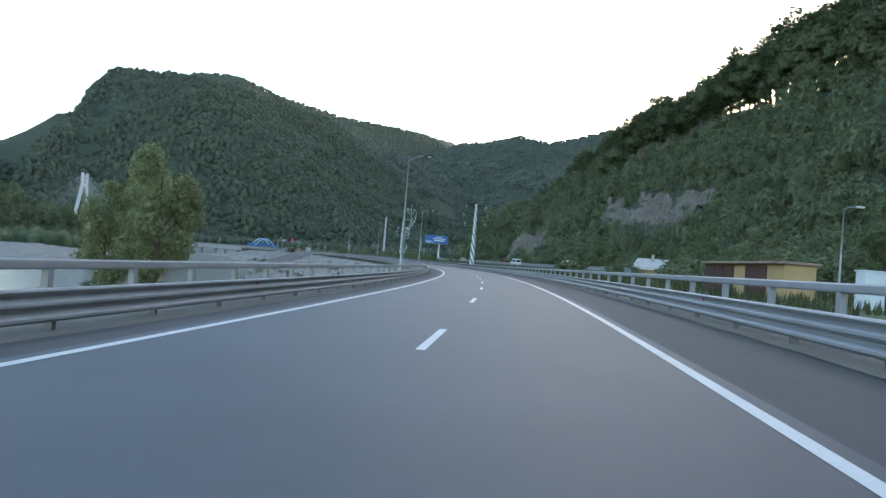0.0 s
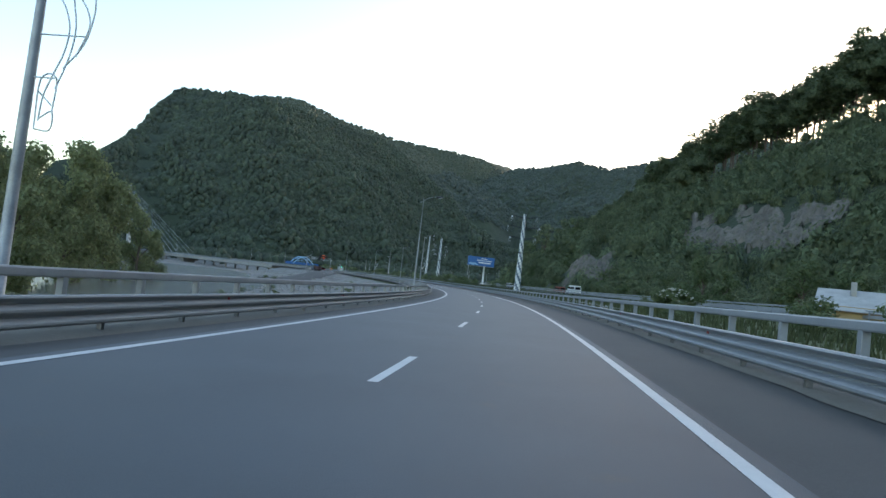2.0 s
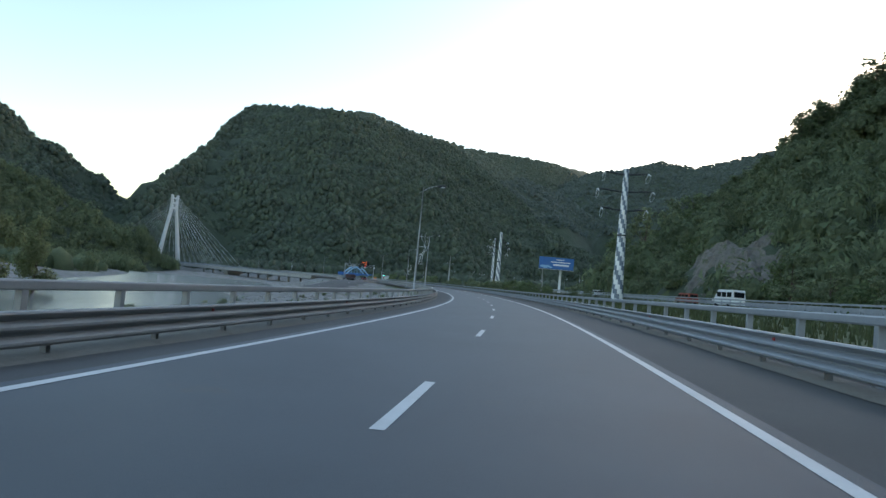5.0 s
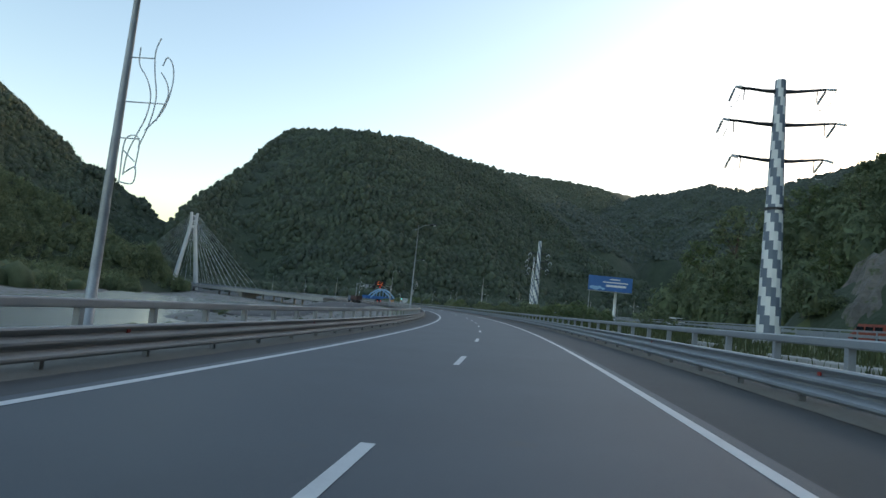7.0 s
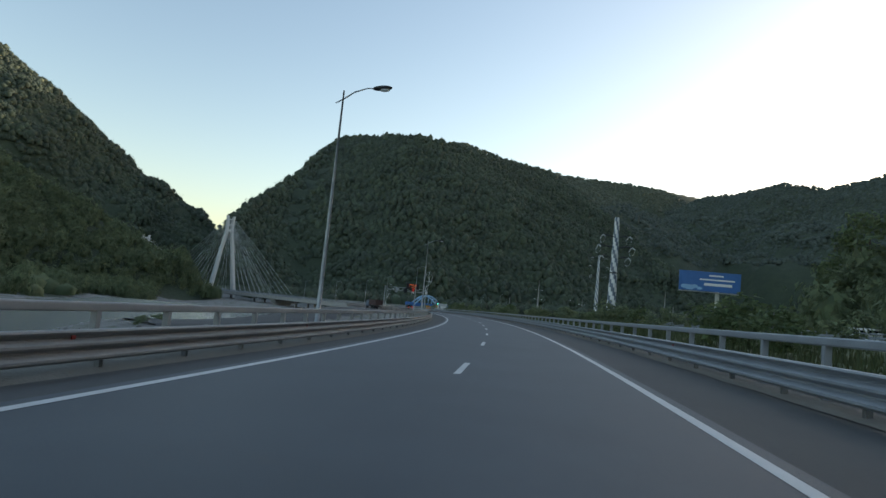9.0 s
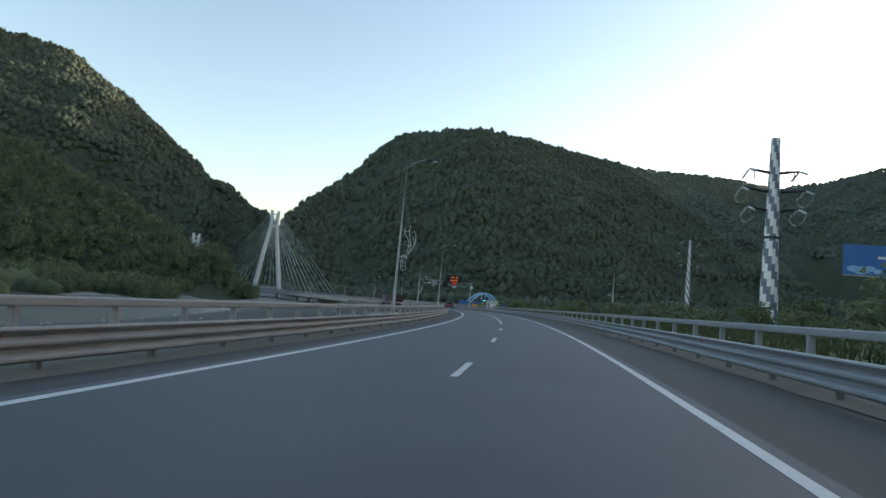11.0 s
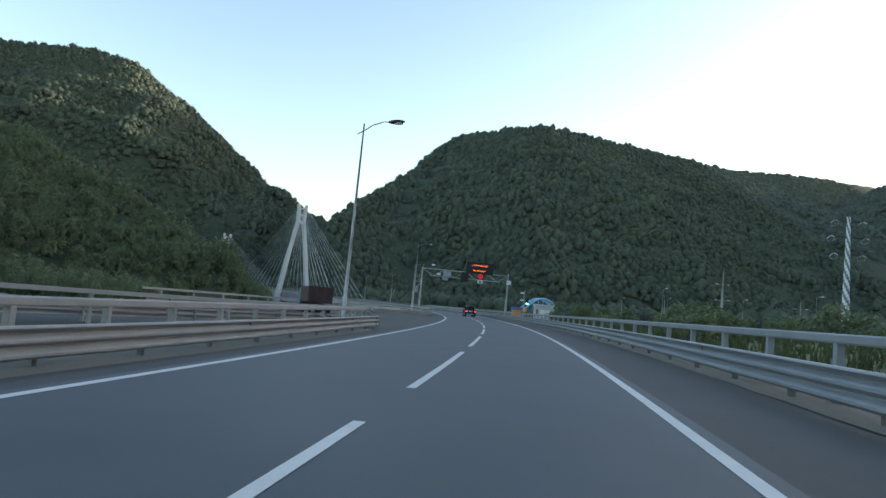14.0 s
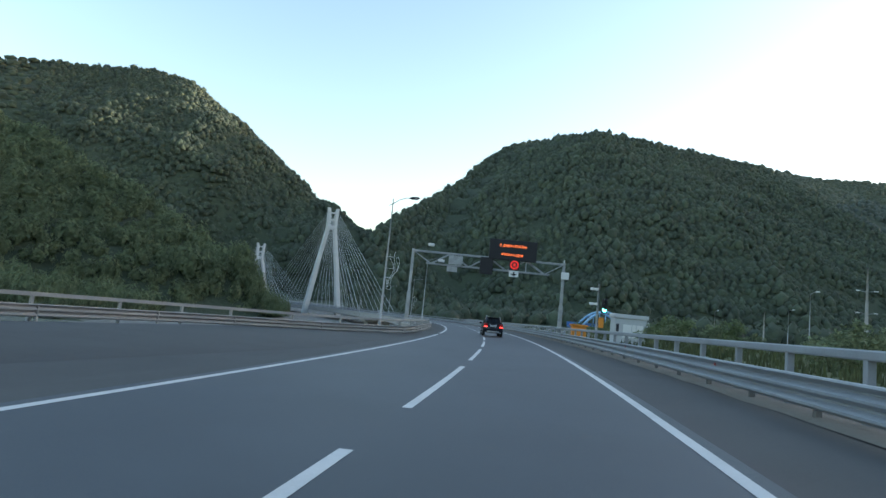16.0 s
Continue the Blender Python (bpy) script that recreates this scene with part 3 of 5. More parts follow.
def street_lamp(m, ornament, label):
    lamp = thing("street_lamp", m, label, "street lamp", "lamps beside the highway")
    bm = bmesh.new()
    tube(bm, [(0, 0, -0.8), (0, 0, 3.0), (0, 0, 7.0), (0, 0, 12.0)], [0.13, 0.105, 0.078, 0.04], 10)
    part("pole", bm, M_POLE, lamp, smooth=True)
    part("base_plate", box(bmesh.new(), -0.2, 0.2, -0.2, 0.2, -0.3, 0.05, 0.02), M_POLE, lamp)
    lamp_head(lamp, 1.55, 11.9)
    if ornament:
        x = 0.28
        shapes = [
            [(x, 0, 4.0), (x + 0.5, 0, 4.0), (x + 0.5, 0, 4.45), (x + 0.1, 0, 4.25)],
            [(x, 0, 4.0), (x, 0, 5.2), (x + 0.5, 0, 5.25), (x + 0.5, 0, 4.4)],
            [(x + 0.1, 0, 4.2), (x + 0.15, 0, 4.8), (x + 0.35, 0, 5.3), (x + 0.62, 0, 5.9), (x + 0.68, 0, 6.5), (x + 0.45, 0, 7.0), (x + 0.1, 0, 7.4), (x + 0.05, 0, 7.9)],
            [(x + 0.5, 0, 5.0), (x + 0.8, 0, 5.8), (x + 0.88, 0, 6.5), (x + 0.7, 0, 7.2), (x + 0.62, 0, 7.8), (x + 0.75, 0, 8.2)],
            [(x + 0.65, 0, 5.5), (x + 1.2, 0, 6.1), (x + 1.4, 0, 6.8), (x + 1.35, 0, 7.35), (x + 1.1, 0, 7.65), (x + 0.95, 0, 7.4)],
            [(x + 0.95, 0, 7.2), (x + 1.2, 0, 6.9), (x + 1.3, 0, 6.5), (x + 1.0, 0, 5.8)],
            [(-0.05, 0, 6.3), (x + 1.3, 0, 6.3)], [(-0.05, 0, 5.25), (x + 0.5, 0, 5.25)], [(-0.05, 0, 7.6), (x + 0.6, 0, 7.6)],
            [(x, 0, 4.9), (x + 0.45, 0, 4.6)],
        ]
        for pts in shapes:
            bm = bmesh.new()
            if len(pts) > 2:
                pts = smooth_line(pts)
            pts = [(p[0] * 0.66 + 0.05, p[1], (p[2] - 4.0) * 0.8 + 3.9) for p in pts]
            tube(bm, pts, 0.016, 5)
            part("ornament_bar", bm, M_WHITE, lamp, "white bent light tube of a flame-shaped ornament", True)
    return lamp


def smooth_line(points, n=5):
    pts = [Vector(p) for p in points]
    pts = [2 * pts[0] - pts[1]] + pts + [2 * pts[-1] - pts[-2]]
    out = []
    for a, b, c, d in zip(pts, pts[1:], pts[2:], pts[3:]):
        for i in range(n):
            u = i / n
            out.append(0.5 * (2 * b + (c - a) * u + (2 * a - 5 * b + 4 * c - d) * u * u + (3 * b - a - 3 * c + d) * u ** 3))
    return out + [pts[-2]]


for n, s in enumerate((-11, 54, 117, 181, 246.5, 312, 376.5, 444.5, 500, 565, 630, 700)):
    p = rp(s, -9.2 if s == 444.5 else -7.95)
    street_lamp(pose(p.x, p.y, p.z, 0, 0, heading(s)), n % 2 == 1, "tall grey street lamp with a flame-shaped light ornament on its pole" if n % 2 else "tall grey street lamp with one curved arm over the road")


def deck_rail(d, label):
    """A long plain barrier and hand rail along the bridge deck."""
    base = thing("guard_rail", Matrix.Identity(4), label, "guard rail", "barriers along the highway")
    side = 1 if d > 0 else -1
    for a in range(582, 1062, 24):
        v, f = sweep([(a + k * 6, d) for k in range(5)], beam_profile(side), True)
        sheet("beam", mesh_of("beam", v, f, M_STEEL), base)
        v, f = sweep([(a + k * 6, d + side * 0.75) for k in range(5)], [(-0.08, 1.12), (0.08, 1.12), (0.08, 1.3), (-0.08, 1.3)], True)
        sheet("hand_rail", mesh_of("hand_rail", v, f, M_STEEL), base)
    bm = box(bmesh.new(), -0.07, 0.07, -0.07, 0.07, -0.1, 1.13, 0.012)
    me = bpy.data.meshes.new("rail_post"); bm.to_mesh(me); bm.free(); me.materials.append(M_STEEL)
    for s in range(582, 1062, 6):
        sheet("rail_post", me, base).matrix_world = road_pose(s, d + side * 0.75)


deck_rail(6.6, "galvanised barrier and hand rail along the bridge deck")
deck_rail(-6.3, "galvanised barrier and hand rail along the bridge deck")
# ---- woods ----
rng = np.random.default_rng(7)


def crown_shapes(count, subdiv, cards, core, soft, small, large):
    """Numpy shapes of uneven, lobed tree crowns of unit size: vertices and triangles."""
    out = []
    for k in range(count):
        pick = random.Random(k)
        lobes = []
        for _ in range(7):
            a, b = pick.uniform(0, 2 * math.pi), math.asin(pick.uniform(-0.3, 1))
            lobes.append((Vector((math.cos(a) * math.cos(b), math.sin(a) * math.cos(b), math.sin(b))), pick.uniform(0.1, 0.3)))

        def reach(n):
            """How far the crown stands out along the direction n."""
            q = n * 1.6 + Vector((k * 7.1, 0, 0))
            return 0.7 + soft * (noise.noise(q) + 0.6 * noise.noise(q * 2.9)) + max(g * max(n.dot(c) - 0.72, 0) / 0.28 for c, g in lobes)

        bm = bmesh.new()
        bmesh.ops.create_icosphere(bm, subdivisions=subdiv, radius=1)
        for v in bm.verts:
            v.co = v.co * core * reach(v.co.normalized())
        bmesh.ops.delete(bm, geom=[v for v in bm.verts if v.co.z < -0.5], context='VERTS')
        bm.verts.ensure_lookup_table()
        bm.verts.index_update()
        vs = [tuple(v.co) for v in bm.verts]
        fs = [tuple(v.index for v in f.verts) for f in bm.faces]
        for _ in range(cards):
            a, b = pick.uniform(0, 2 * math.pi), math.asin(pick.uniform(-0.4, 1))
            n = Vector((math.cos(a) * math.cos(b), math.sin(a) * math.cos(b), math.sin(b)))
            r = reach(n) * pick.uniform(0.8, 1.14)
            u = n.orthogonal().normalized()
            u.rotate(Matrix.Rotation(pick.uniform(0, 6.28), 3, n))
            tilt = (n + Vector((0, 0, 0.5)) + 0.6 * Vector((pick.uniform(-1, 1), pick.uniform(-1, 1), pick.uniform(-1, 1)))).normalized()
            w = tilt.cross(u).normalized()
            c, g = n * r, pick.uniform(small, large)
            i = len(vs)
            vs += [tuple(c - u * g), tuple(c + w * g * 0.9), tuple(c + u * g * 1.1 + n * 0.03)]
            fs.append((i, i + 1, i + 2))
        bm.free()
        out.append((np.array(vs, np.float32), np.array(fs, np.int64)))
    return out


RIDGE_CROWNS = crown_shapes(8, 1, 0, 1.0, 0.3, 0, 0)
FAR_CROWNS = crown_shapes(10, 1, 30, 0.97, 0.34, 0.1, 0.22)
FOOT_CROWNS = crown_shapes(12, 1, 230, 0.58, 0.4, 0.09, 0.2)
MID_CROWNS = crown_shapes(12, 1, 300, 0.68, 0.42, 0.07, 0.18)


def scatter(name, x, y, z, size, tall, shapes, material, label, lift=0.35):
    """One mesh of many crowns."""
    vs, fs, base = [], [], 0
    which = rng.integers(0, len(shapes), len(x))
    for k, (sv, sf) in enumerate(shapes):
        sel = np.flatnonzero(which == k)
        if not len(sel):
            continue
        a = rng.uniform(0, 2 * np.pi, len(sel))
        c, s = np.cos(a)[:, None], np.sin(a)[:, None]
        px, py, pz = sv[:, 0][None], sv[:, 1][None], sv[:, 2][None]
        w, h = size[sel][:, None], tall[sel][:, None]
        X = (px * c - py * s) * w + x[sel][:, None]
        Y = (px * s + py * c) * w + y[sel][:, None]
        Z = (pz + lift) * h + z[sel][:, None]
        vs.append(np.stack([X, Y, Z], -1).reshape(-1, 3))
        n = len(sv)
        fs.append((sf[None] + (np.arange(len(sel)) * n)[:, None, None] + base).reshape(-1, 3))
        base += n * len(sel)
    vs, fs = np.concatenate(vs), np.concatenate(fs)
    me = bpy.data.meshes.new(name)
    me.vertices.add(len(vs)); me.vertices.foreach_set("co", vs.astype(np.float32).ravel())
    me.loops.add(len(fs) * 3); me.loops.foreach_set("vertex_index", fs.astype(np.int32).ravel())
    me.polygons.add(len(fs)); me.polygons.foreach_set("loop_start", np.arange(0, len(fs) * 3, 3, dtype=np.int32))
    me.materials.append(material)
    me.update(calc_edges=True)
    return tagged(new(name, me), label, name, kind="stuff")


def plant(x0, x1, y0, y1, step, keep):
    """Jittered places in a rectangle where keep(x, y) holds."""
    x, y = np.meshgrid(np.arange(x0, x1, step), np.arange(y0, y1, step))
    x, y = x.ravel() + rng.uniform(-0.45, 0.45, x.size) * step, y.ravel() + rng.uniform(-0.45, 0.45, y.size) * step
    ok = keep(x, y)
    return x[ok], y[ok]


def wooded(x, y, eye=(-90, 230), back=0.12):
    """On a hill, on the side that faces the road, or at its crest."""
    h = hills(x, y)
    e = 8.0
    gx_, gy_ = (hills(x + e, y) - hills(x - e, y)) / (2 * e), (hills(x, y + e) - hills(x, y - e)) / (2 * e)
    vx, vy = eye[0] - x, eye[1] - y
    far = np.hypot(vx, vy)
    return (h > 0.8) & ((gx_ * vx + gy_ * vy) / far < back)


# near slope right of the road
CREST = np.array([(2, 343), (28, 331), (50, 318), (85, 300), (118, 272), (150, 235), (190, 150)], float)


def off_crest(x, y):
    far = np.full(x.shape, 1e9)
    for (ax, ay), (bx, by) in zip(CREST, CREST[1:]):
        u = np.clip(((x - ax) * (bx - ax) + (y - ay) * (by - ay)) / ((bx - ax) ** 2 + (by - ay) ** 2), 0, 1)
        far = np.minimum(far, np.hypot(x - ax - u * (bx - ax), y - ay - u * (by - ay)))
    return far


def in_view(x, y):
    """The land that falls inside the camera's view on its way."""
    return (y > 1.1 * x - 25) & ((x > -250) | (y > 325 + 0.15 * (-x - 120)))


def in_reach(x, y):
    """Not hidden behind a nearer ridge from the road."""
    out = np.zeros(x.shape, bool)
    z = hills(x, y) + 22
    for ex, ey in ((-8, 90), (-38, 214), (-78, 300), (-121, 365)):
        free = np.ones(x.shape, bool)
        for u in np.linspace(0.3, 0.97, 11):
            free &= hills(ex + (x - ex) * u, ey + (y - ey) * u) < z * u + 9
        out |= free
    return out


def crowns(x, y, w, h, drop, near, material, label, lift):
    """Leafy crowns where the camera sees them, plainer and sparser ones elsewhere."""
    ok = in_view(x, y) & in_reach(x, y)
    for sel, shapes, grow in ((ok, near, 1.0), (~ok & (rng.random(len(x)) < 0.3), RIDGE_CROWNS, 1.7)):
        if sel.any():
            scatter("forest", x[sel], y[sel], land(x[sel], y[sel]) - drop, w[sel] * grow, h[sel], shapes, material, label, lift)


x, y = plant(-30, 330, -120, 420, 5.2, lambda x, y: wooded(x, y, back=0.3) & (hills(x, y) < 140) & ~cliff(x, y) & ~cliff(x + 2.5, y + 3.5) & (y < 400) & ((off_crest(x, y) > 5) & wooded(x, y, back=0.05) | (x < 46) | (x > 108)))
w = rng.gamma(12, 0.33, len(x)).clip(2.4, 6.2)
crowns(x, y, w, w * rng.uniform(1.1, 1.8, len(x)), 1, MID_CROWNS, M_CROWN, "dense green deciduous wood on the steep slope", 0.35)
# near slope across the river
x, y = plant(-900, -330, 120, 620, 5.6, lambda x, y: wooded(x, y, (-130, 330), 0.3) & (hills(x, y) > 1) & (np.hypot(x + 500, y - 430) < 420))
w = rng.gamma(9, 0.48, len(x)).clip(2.2, 8.0)
crowns(x, y, w, w * rng.uniform(1.0, 1.6, len(x)), 1, FOOT_CROWNS, M_CROWN, "dense green wood above the far river bank", 0.3)
# the mountain ahead and the one to its left
x, y = plant(-1420, 420, 540, 1900, 8.2, lambda x, y: wooded(x, y, (-100, 250), 0.2) & (hills(x, y) < 500))
w = rng.gamma(18, 0.35, len(x)).clip(4.0, 10)
h = w * rng.uniform(1.0, 1.55, len(x))
low = np.hypot(x + 121, y - 365) < 480
crowns(x[low], y[low], w[low], h[low], 2, FOOT_CROWNS, M_CROWN_FAR, "dark green forest at the mountain's foot", 0.3)
crowns(x[~low], y[~low], w[~low], h[~low], 2, FAR_CROWNS, M_CROWN_FAR, "dark green forest covering the mountain", 0.3)
x, y = plant(-2500, -900, 150, 1500, 10.5, lambda x, y: wooded(x, y, (-120, 320)) & (np.hypot(x + 500, y - 430) > 410))
w = rng.gamma(16, 0.58, len(x)).clip(5.5, 14)
crowns(x, y, w, w * rng.uniform(0.9, 1.4, len(x)), 3, FAR_CROWNS, M_CROWN_FAR, "dark green forest covering the distant slope", 0.3)
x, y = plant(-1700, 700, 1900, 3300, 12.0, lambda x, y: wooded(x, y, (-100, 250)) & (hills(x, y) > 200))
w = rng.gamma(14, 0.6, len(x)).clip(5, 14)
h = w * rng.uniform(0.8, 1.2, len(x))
# left part takes the paler leaf colour, painted for sun and haze
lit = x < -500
scatter("forest", x[lit], y[lit], land(x[lit], y[lit]) - 2, w[lit], h[lit], RIDGE_CROWNS, M_CROWN_HAZE, "far wooded ridge, its leaf colour paled for haze and last sun", 0.1)
scatter("forest", x[~lit], y[~lit], land(x[~lit], y[~lit]) - 2, w[~lit], h[~lit], RIDGE_CROWNS, M_CROWN_HAZE_BLUE, "far wooded ridge, its leaf colour blued for haze", 0.1)
# trees along the near end of the mountain's crest
x, y = [], []
for (ax, ay, _), (bx, by, _) in zip(RIDGES[3][0][:6], RIDGES[3][0][1:6]):
    for u in np.arange(0, 1, 6.0 / math.hypot(bx - ax, by - ay)):
        x.append(ax + (bx - ax) * u + rng.uniform(-4, 4)); y.append(ay + (by - ay) * u + rng.uniform(-4, 4))
x, y = np.array(x), np.array(y)
w = rng.uniform(2.5, 5.5, len(x))
scatter("forest", x, y, land(x, y) - 2, w, w * 1.3, FAR_CROWNS, M_CROWN_FAR, "trees along the mountain's rim", 0.3)
# wood on the valley floor under the mountain and along the far bank
x, y = plant(-480, 260, 520, 800, 9.0, lambda x, y: hills(x, y) <= 4)
s, d = road_offset(x, y)
ok = ((d > 25) | (d < -200)) & ~((x < -150) & (x > -330) & (y < 600)) & (np.hypot(x + 272, y - 610) > 32)
x, y = x[ok], y[ok]
w = rng.uniform(3.8, 6.5, len(x))
crowns(x, y, w, w * rng.uniform(1.0, 1.5, len(x)), 0, FAR_CROWNS, M_CROWN_FAR, "wood on the valley floor", 0.2)
x, y = plant(-480, -150, 150, 520, 7.0, lambda x, y: hills(x, y) <= 2)
s, d = road_offset(x, y)
ok = (d < np.where(s < 430, -178, np.where(s < 560, -124, -97))) & (d > -330) & (s < 740) & (rng.random(len(x)) < 0.85)
x, y = x[ok], y[ok]
w = rng.uniform(2.6, 5.0, len(x))
crowns(x, y, w, w * rng.uniform(1.2, 2.0, len(x)), 0, MID_CROWNS, M_CROWN, "wood along the far river bank", 0.4)
# tall wood at the toe of the slope across the river
u = np.linspace(0, 1, 30)
x, y = -383 - 34 * u + rng.uniform(-3, 3, 30), 512 - 9 * u + rng.uniform(-7, 4, 30)
w = 2.8 + 2.4 * u
scatter("forest", x, y, land(x, y), w, 6.0 + 5.0 * u, MID_CROWNS, M_CROWN, "tall wood at the toe of the slope", 0.5)
# undergrowth and floating clumps between the near crest's trunks, fitted to the camera's view
x, y, z = [], [], []
for (ax, ay), (bx, by) in zip(CREST, CREST[1:]):
    length = math.hypot(bx - ax, by - ay)
    for i in range(int(length / (0.9 if ax > 30 and bx < 119 else 0.28 if bx < 160 else 0.9))):
        u, off = rng.random(), rng.uniform(1, 9)
        px, py = ax + (bx - ax) * u, ay + (by - ay) * u
        if rng.random() > (0.7 if 70 < px < 104 else 0.85 if 50 < px <= 70 else 0.97):
            continue
        x.append(px - (by - ay) / length * -off); y.append(py + (bx - ax) / length * -off); z.append(rng.choice([rng.uniform(-1, 3.5), rng.uniform(12, 24), rng.uniform(15, 27)]) if 52 < px < 104 and rng.random() < 0.85 else rng.uniform(-1, 20))
x, y, z = np.array(x), np.array(y), np.array(z)
w = rng.uniform(2.2, 4.2, len(x)) * np.where(x > 108, 1.4, 1.0)
scatter("forest", x, y, land(x, y) + z * np.clip(x / 80, 0.2, 1.2), w, w * 1.2, MID_CROWNS, M_CROWN, "undergrowth and floating leaf clumps along the crest", 0.5)
# ---- cable-stayed bridge ----
bridge = thing("cable_stayed_bridge", Matrix.Identity(4), "pale concrete cable-stayed road bridge with two tall portal towers", "bridge")
for a in range(520, 1060, 60):
    v, f = sweep([(a + k * 6, 0) for k in range(11)], [(-9.4, -0.1), (-9.4, -2.3), (-6.0, -2.7), (6.0, -2.7), (9.6, -2.0), (9.6, 0.05), (9.0, -0.2), (-9.0, -0.5)], True)
    sheet("deck", mesh_of("deck", v, f, M_CONCRETE), bridge, "grey concrete deck girder")
for s, wide in ((537, 3), (577, 3), (617, 3), (655, 3), (693, 11), (735, 3)):
    m = road_pose(s, 0, 0)
    z = m.translation.z
    bm = bmesh.new()
    if wide > 5:
        box(bm, -7.5, 7.5, -5.5, 5.5, -4.6, -2.1, 0.25)
        box(bm, -5.5, 5.5, -4.0, 4.0, -12, -4.5, 0.3)
        ob = part("pier", bm, M_CONCRETE, bridge, "broad concrete pier block")
        ob.matrix_world = m
    else:
        for x in (-4.5, 4.5):
            bm = tube(bmesh.new(), [(x, 0, -11), (x, 0, -2.0)], 0.8, 14)
            part("pier", bm, M_CONCRETE, bridge, "round concrete pier").matrix_world = m


def tower(s, top, deck_z):
    """A portal tower: two legs that lean together and stand on as horns, with cross beams."""
    m = road_pose(s, 0.2, 0)
    base = m.translation.z
    low, join, high = -12 - base, top - 13 - base, top - base
    for side in (-1, 1):
        bm = bmesh.new()
        rings = []
        for x, z, w, t in ((11.5, low, 2.0, 2.2), (10.9, 0.0, 1.7, 2.0), (6.4, join * 0.55, 1.35, 1.7), (2.3, join, 1.15, 1.5), (2.6, high - 3, 1.05, 1.4), (3.1, high, 1.0, 1.3)):
            rings.append([bm.verts.new((side * x + a * w, b * t, z)) for a, b in ((-1, -0.7), (-0.7, -1), (0.7, -1), (1, -0.7), (1, 0.7), (0.7, 1), (-0.7, 1), (-1, 0.7))])
        for r0, r1 in zip(rings, rings[1:]):
            for i in range(8):
                bm.faces.new((r0[i], r0[(i + 1) % 8], r1[(i + 1) % 8], r1[i]))
        bm.faces.new(rings[-1])
        bmesh.ops.recalc_face_normals(bm, faces=bm.faces)
        part("tower_leg", bm, M_TOWER, bridge, "pale concrete tower leg").matrix_world = m
    for z0, z1, w in ((join - 1.2, join + 1.2, 2.6), (join + 4.6, join + 5.8, 2.6), (high - 3.6, high - 2.6, 2.8), (-2.6, -0.7, 11.0)):
        part("cross_beam", box(bmesh.new(), -w, w, -0.9, 0.9, z0, z1, 0.1), M_TOWER, bridge).matrix_world = m
    for way in (-1, 1):
        for side in (-1, 1):
            for k in range(11):
                a = m @ Vector((side * (2.5 + 0.02 * k), way * 1.2, high - 2.0 - (10 - k) * 1.05))
                b = rp(s + way * (16 + k * 9.6), side * 8.9 + 0.15, 0.0)
                part("cable", tube(bmesh.new(), [a, b], 0.08, 5), M_CABLE, bridge)


M_TOWER = mat("tower_concrete", (0.62, 0.62, 0.61), 0.8, second=(0.5, 0.5, 0.49), scale=0.15, fine=4, bump=0.01)
M_CABLE = mat("cable_sheath", (0.6, 0.62, 0.63), 0.5, scale=1, fine=10)
tower(806, 63.0, -5.5)
tower(972, 47.0, -5.5)

# ---- striped power masts ----
def power_mast(x, y, z, height, turn, label, arms=((0.96, 3.8), (0.83, 4.7), (0.69, 3.8)), width=1.0):
    mast = thing("power_mast", pose(x, y, z, 0, 0, turn), label, "power mast", "striped power masts")
    bm = bmesh.new()
    sides, step = 14, 0.8
    rings = []
    n = int(height / step)
    for k in range(n + 1):
        u = k / n
        r = width * (1 - u) + 0.45 * u
        rings.append([bm.verts.new((r * math.cos(2 * math.pi * a / sides), r * math.sin(2 * math.pi * a / sides), u * height)) for a in range(sides)])
    for k in range(n):
        for a in range(sides):
            f = bm.faces.new((rings[k][a], rings[k][(a + 1) % sides], rings[k + 1][(a + 1) % sides], rings[k + 1][a]))
            f.material_index = ((k + a) // 2) % 2
    bm.faces.new(list(reversed(rings[0])))
    bm.faces.new(rings[-1])
    shaft = part("shaft", bm, M_WHITE, mast, "stepped blue-grey and white painted shaft")
    shaft.data.materials.append(M_GREYPAINT)
    for u in (0.5,):
        part("flange", tube(bmesh.new(), [(0, 0, height * u - 0.12), (0, 0, height * u + 0.12)], 0.8, 14), M_DARK, mast)
    part("foot", box(bmesh.new(), -1.1, 1.1, -1.1, 1.1, -0.8, 0.25, 0.06), M_CONCRETE, mast, "concrete footing")
    if arms:
        for u, w in arms:
            h = height * u
            for side in (-1, 1):
                bm = tube(bmesh.new(), [(0, 0, h - 0.1), (side * w * 0.35, 0, h - 0.05), (side * w, 0, h + 0.25)], [0.22, 0.15, 0.1], 6)
                arm = part("arm", bm, M_DARK, mast, "dark steel cross-arm", True)
                bm = tube(bmesh.new(), [(side * w, 0, h + 0.22), (side * w * 0.75, 1.0, h + 0.42), (side * w * 0.55, 0.6, h + 0.3)], 0.08, 5)
                part("bracket", bm, M_DARK, arm)
                for q in (-1, 1):
                    bm = bmesh.new()
                    for j in range(6):
                        c = Vector((side * w, q * (0.3 + 0.26 * j), h + 0.12 - 0.1 * j))
                        tube(bm, [c, c + Vector((0, q * 0.14, -0.05))], 0.12, 6)
                    tube(bm, [(side * w, 0.0, h + 0.2), (side * w, q * 1.9, h - 0.5), (side * w, q * 1.4, h - 1.2), (side * w, q * 0.3, h - 1.45)], 0.035, 4)
                    part("insulator", bm, M_CABLE, arm, "string of pale insulators")
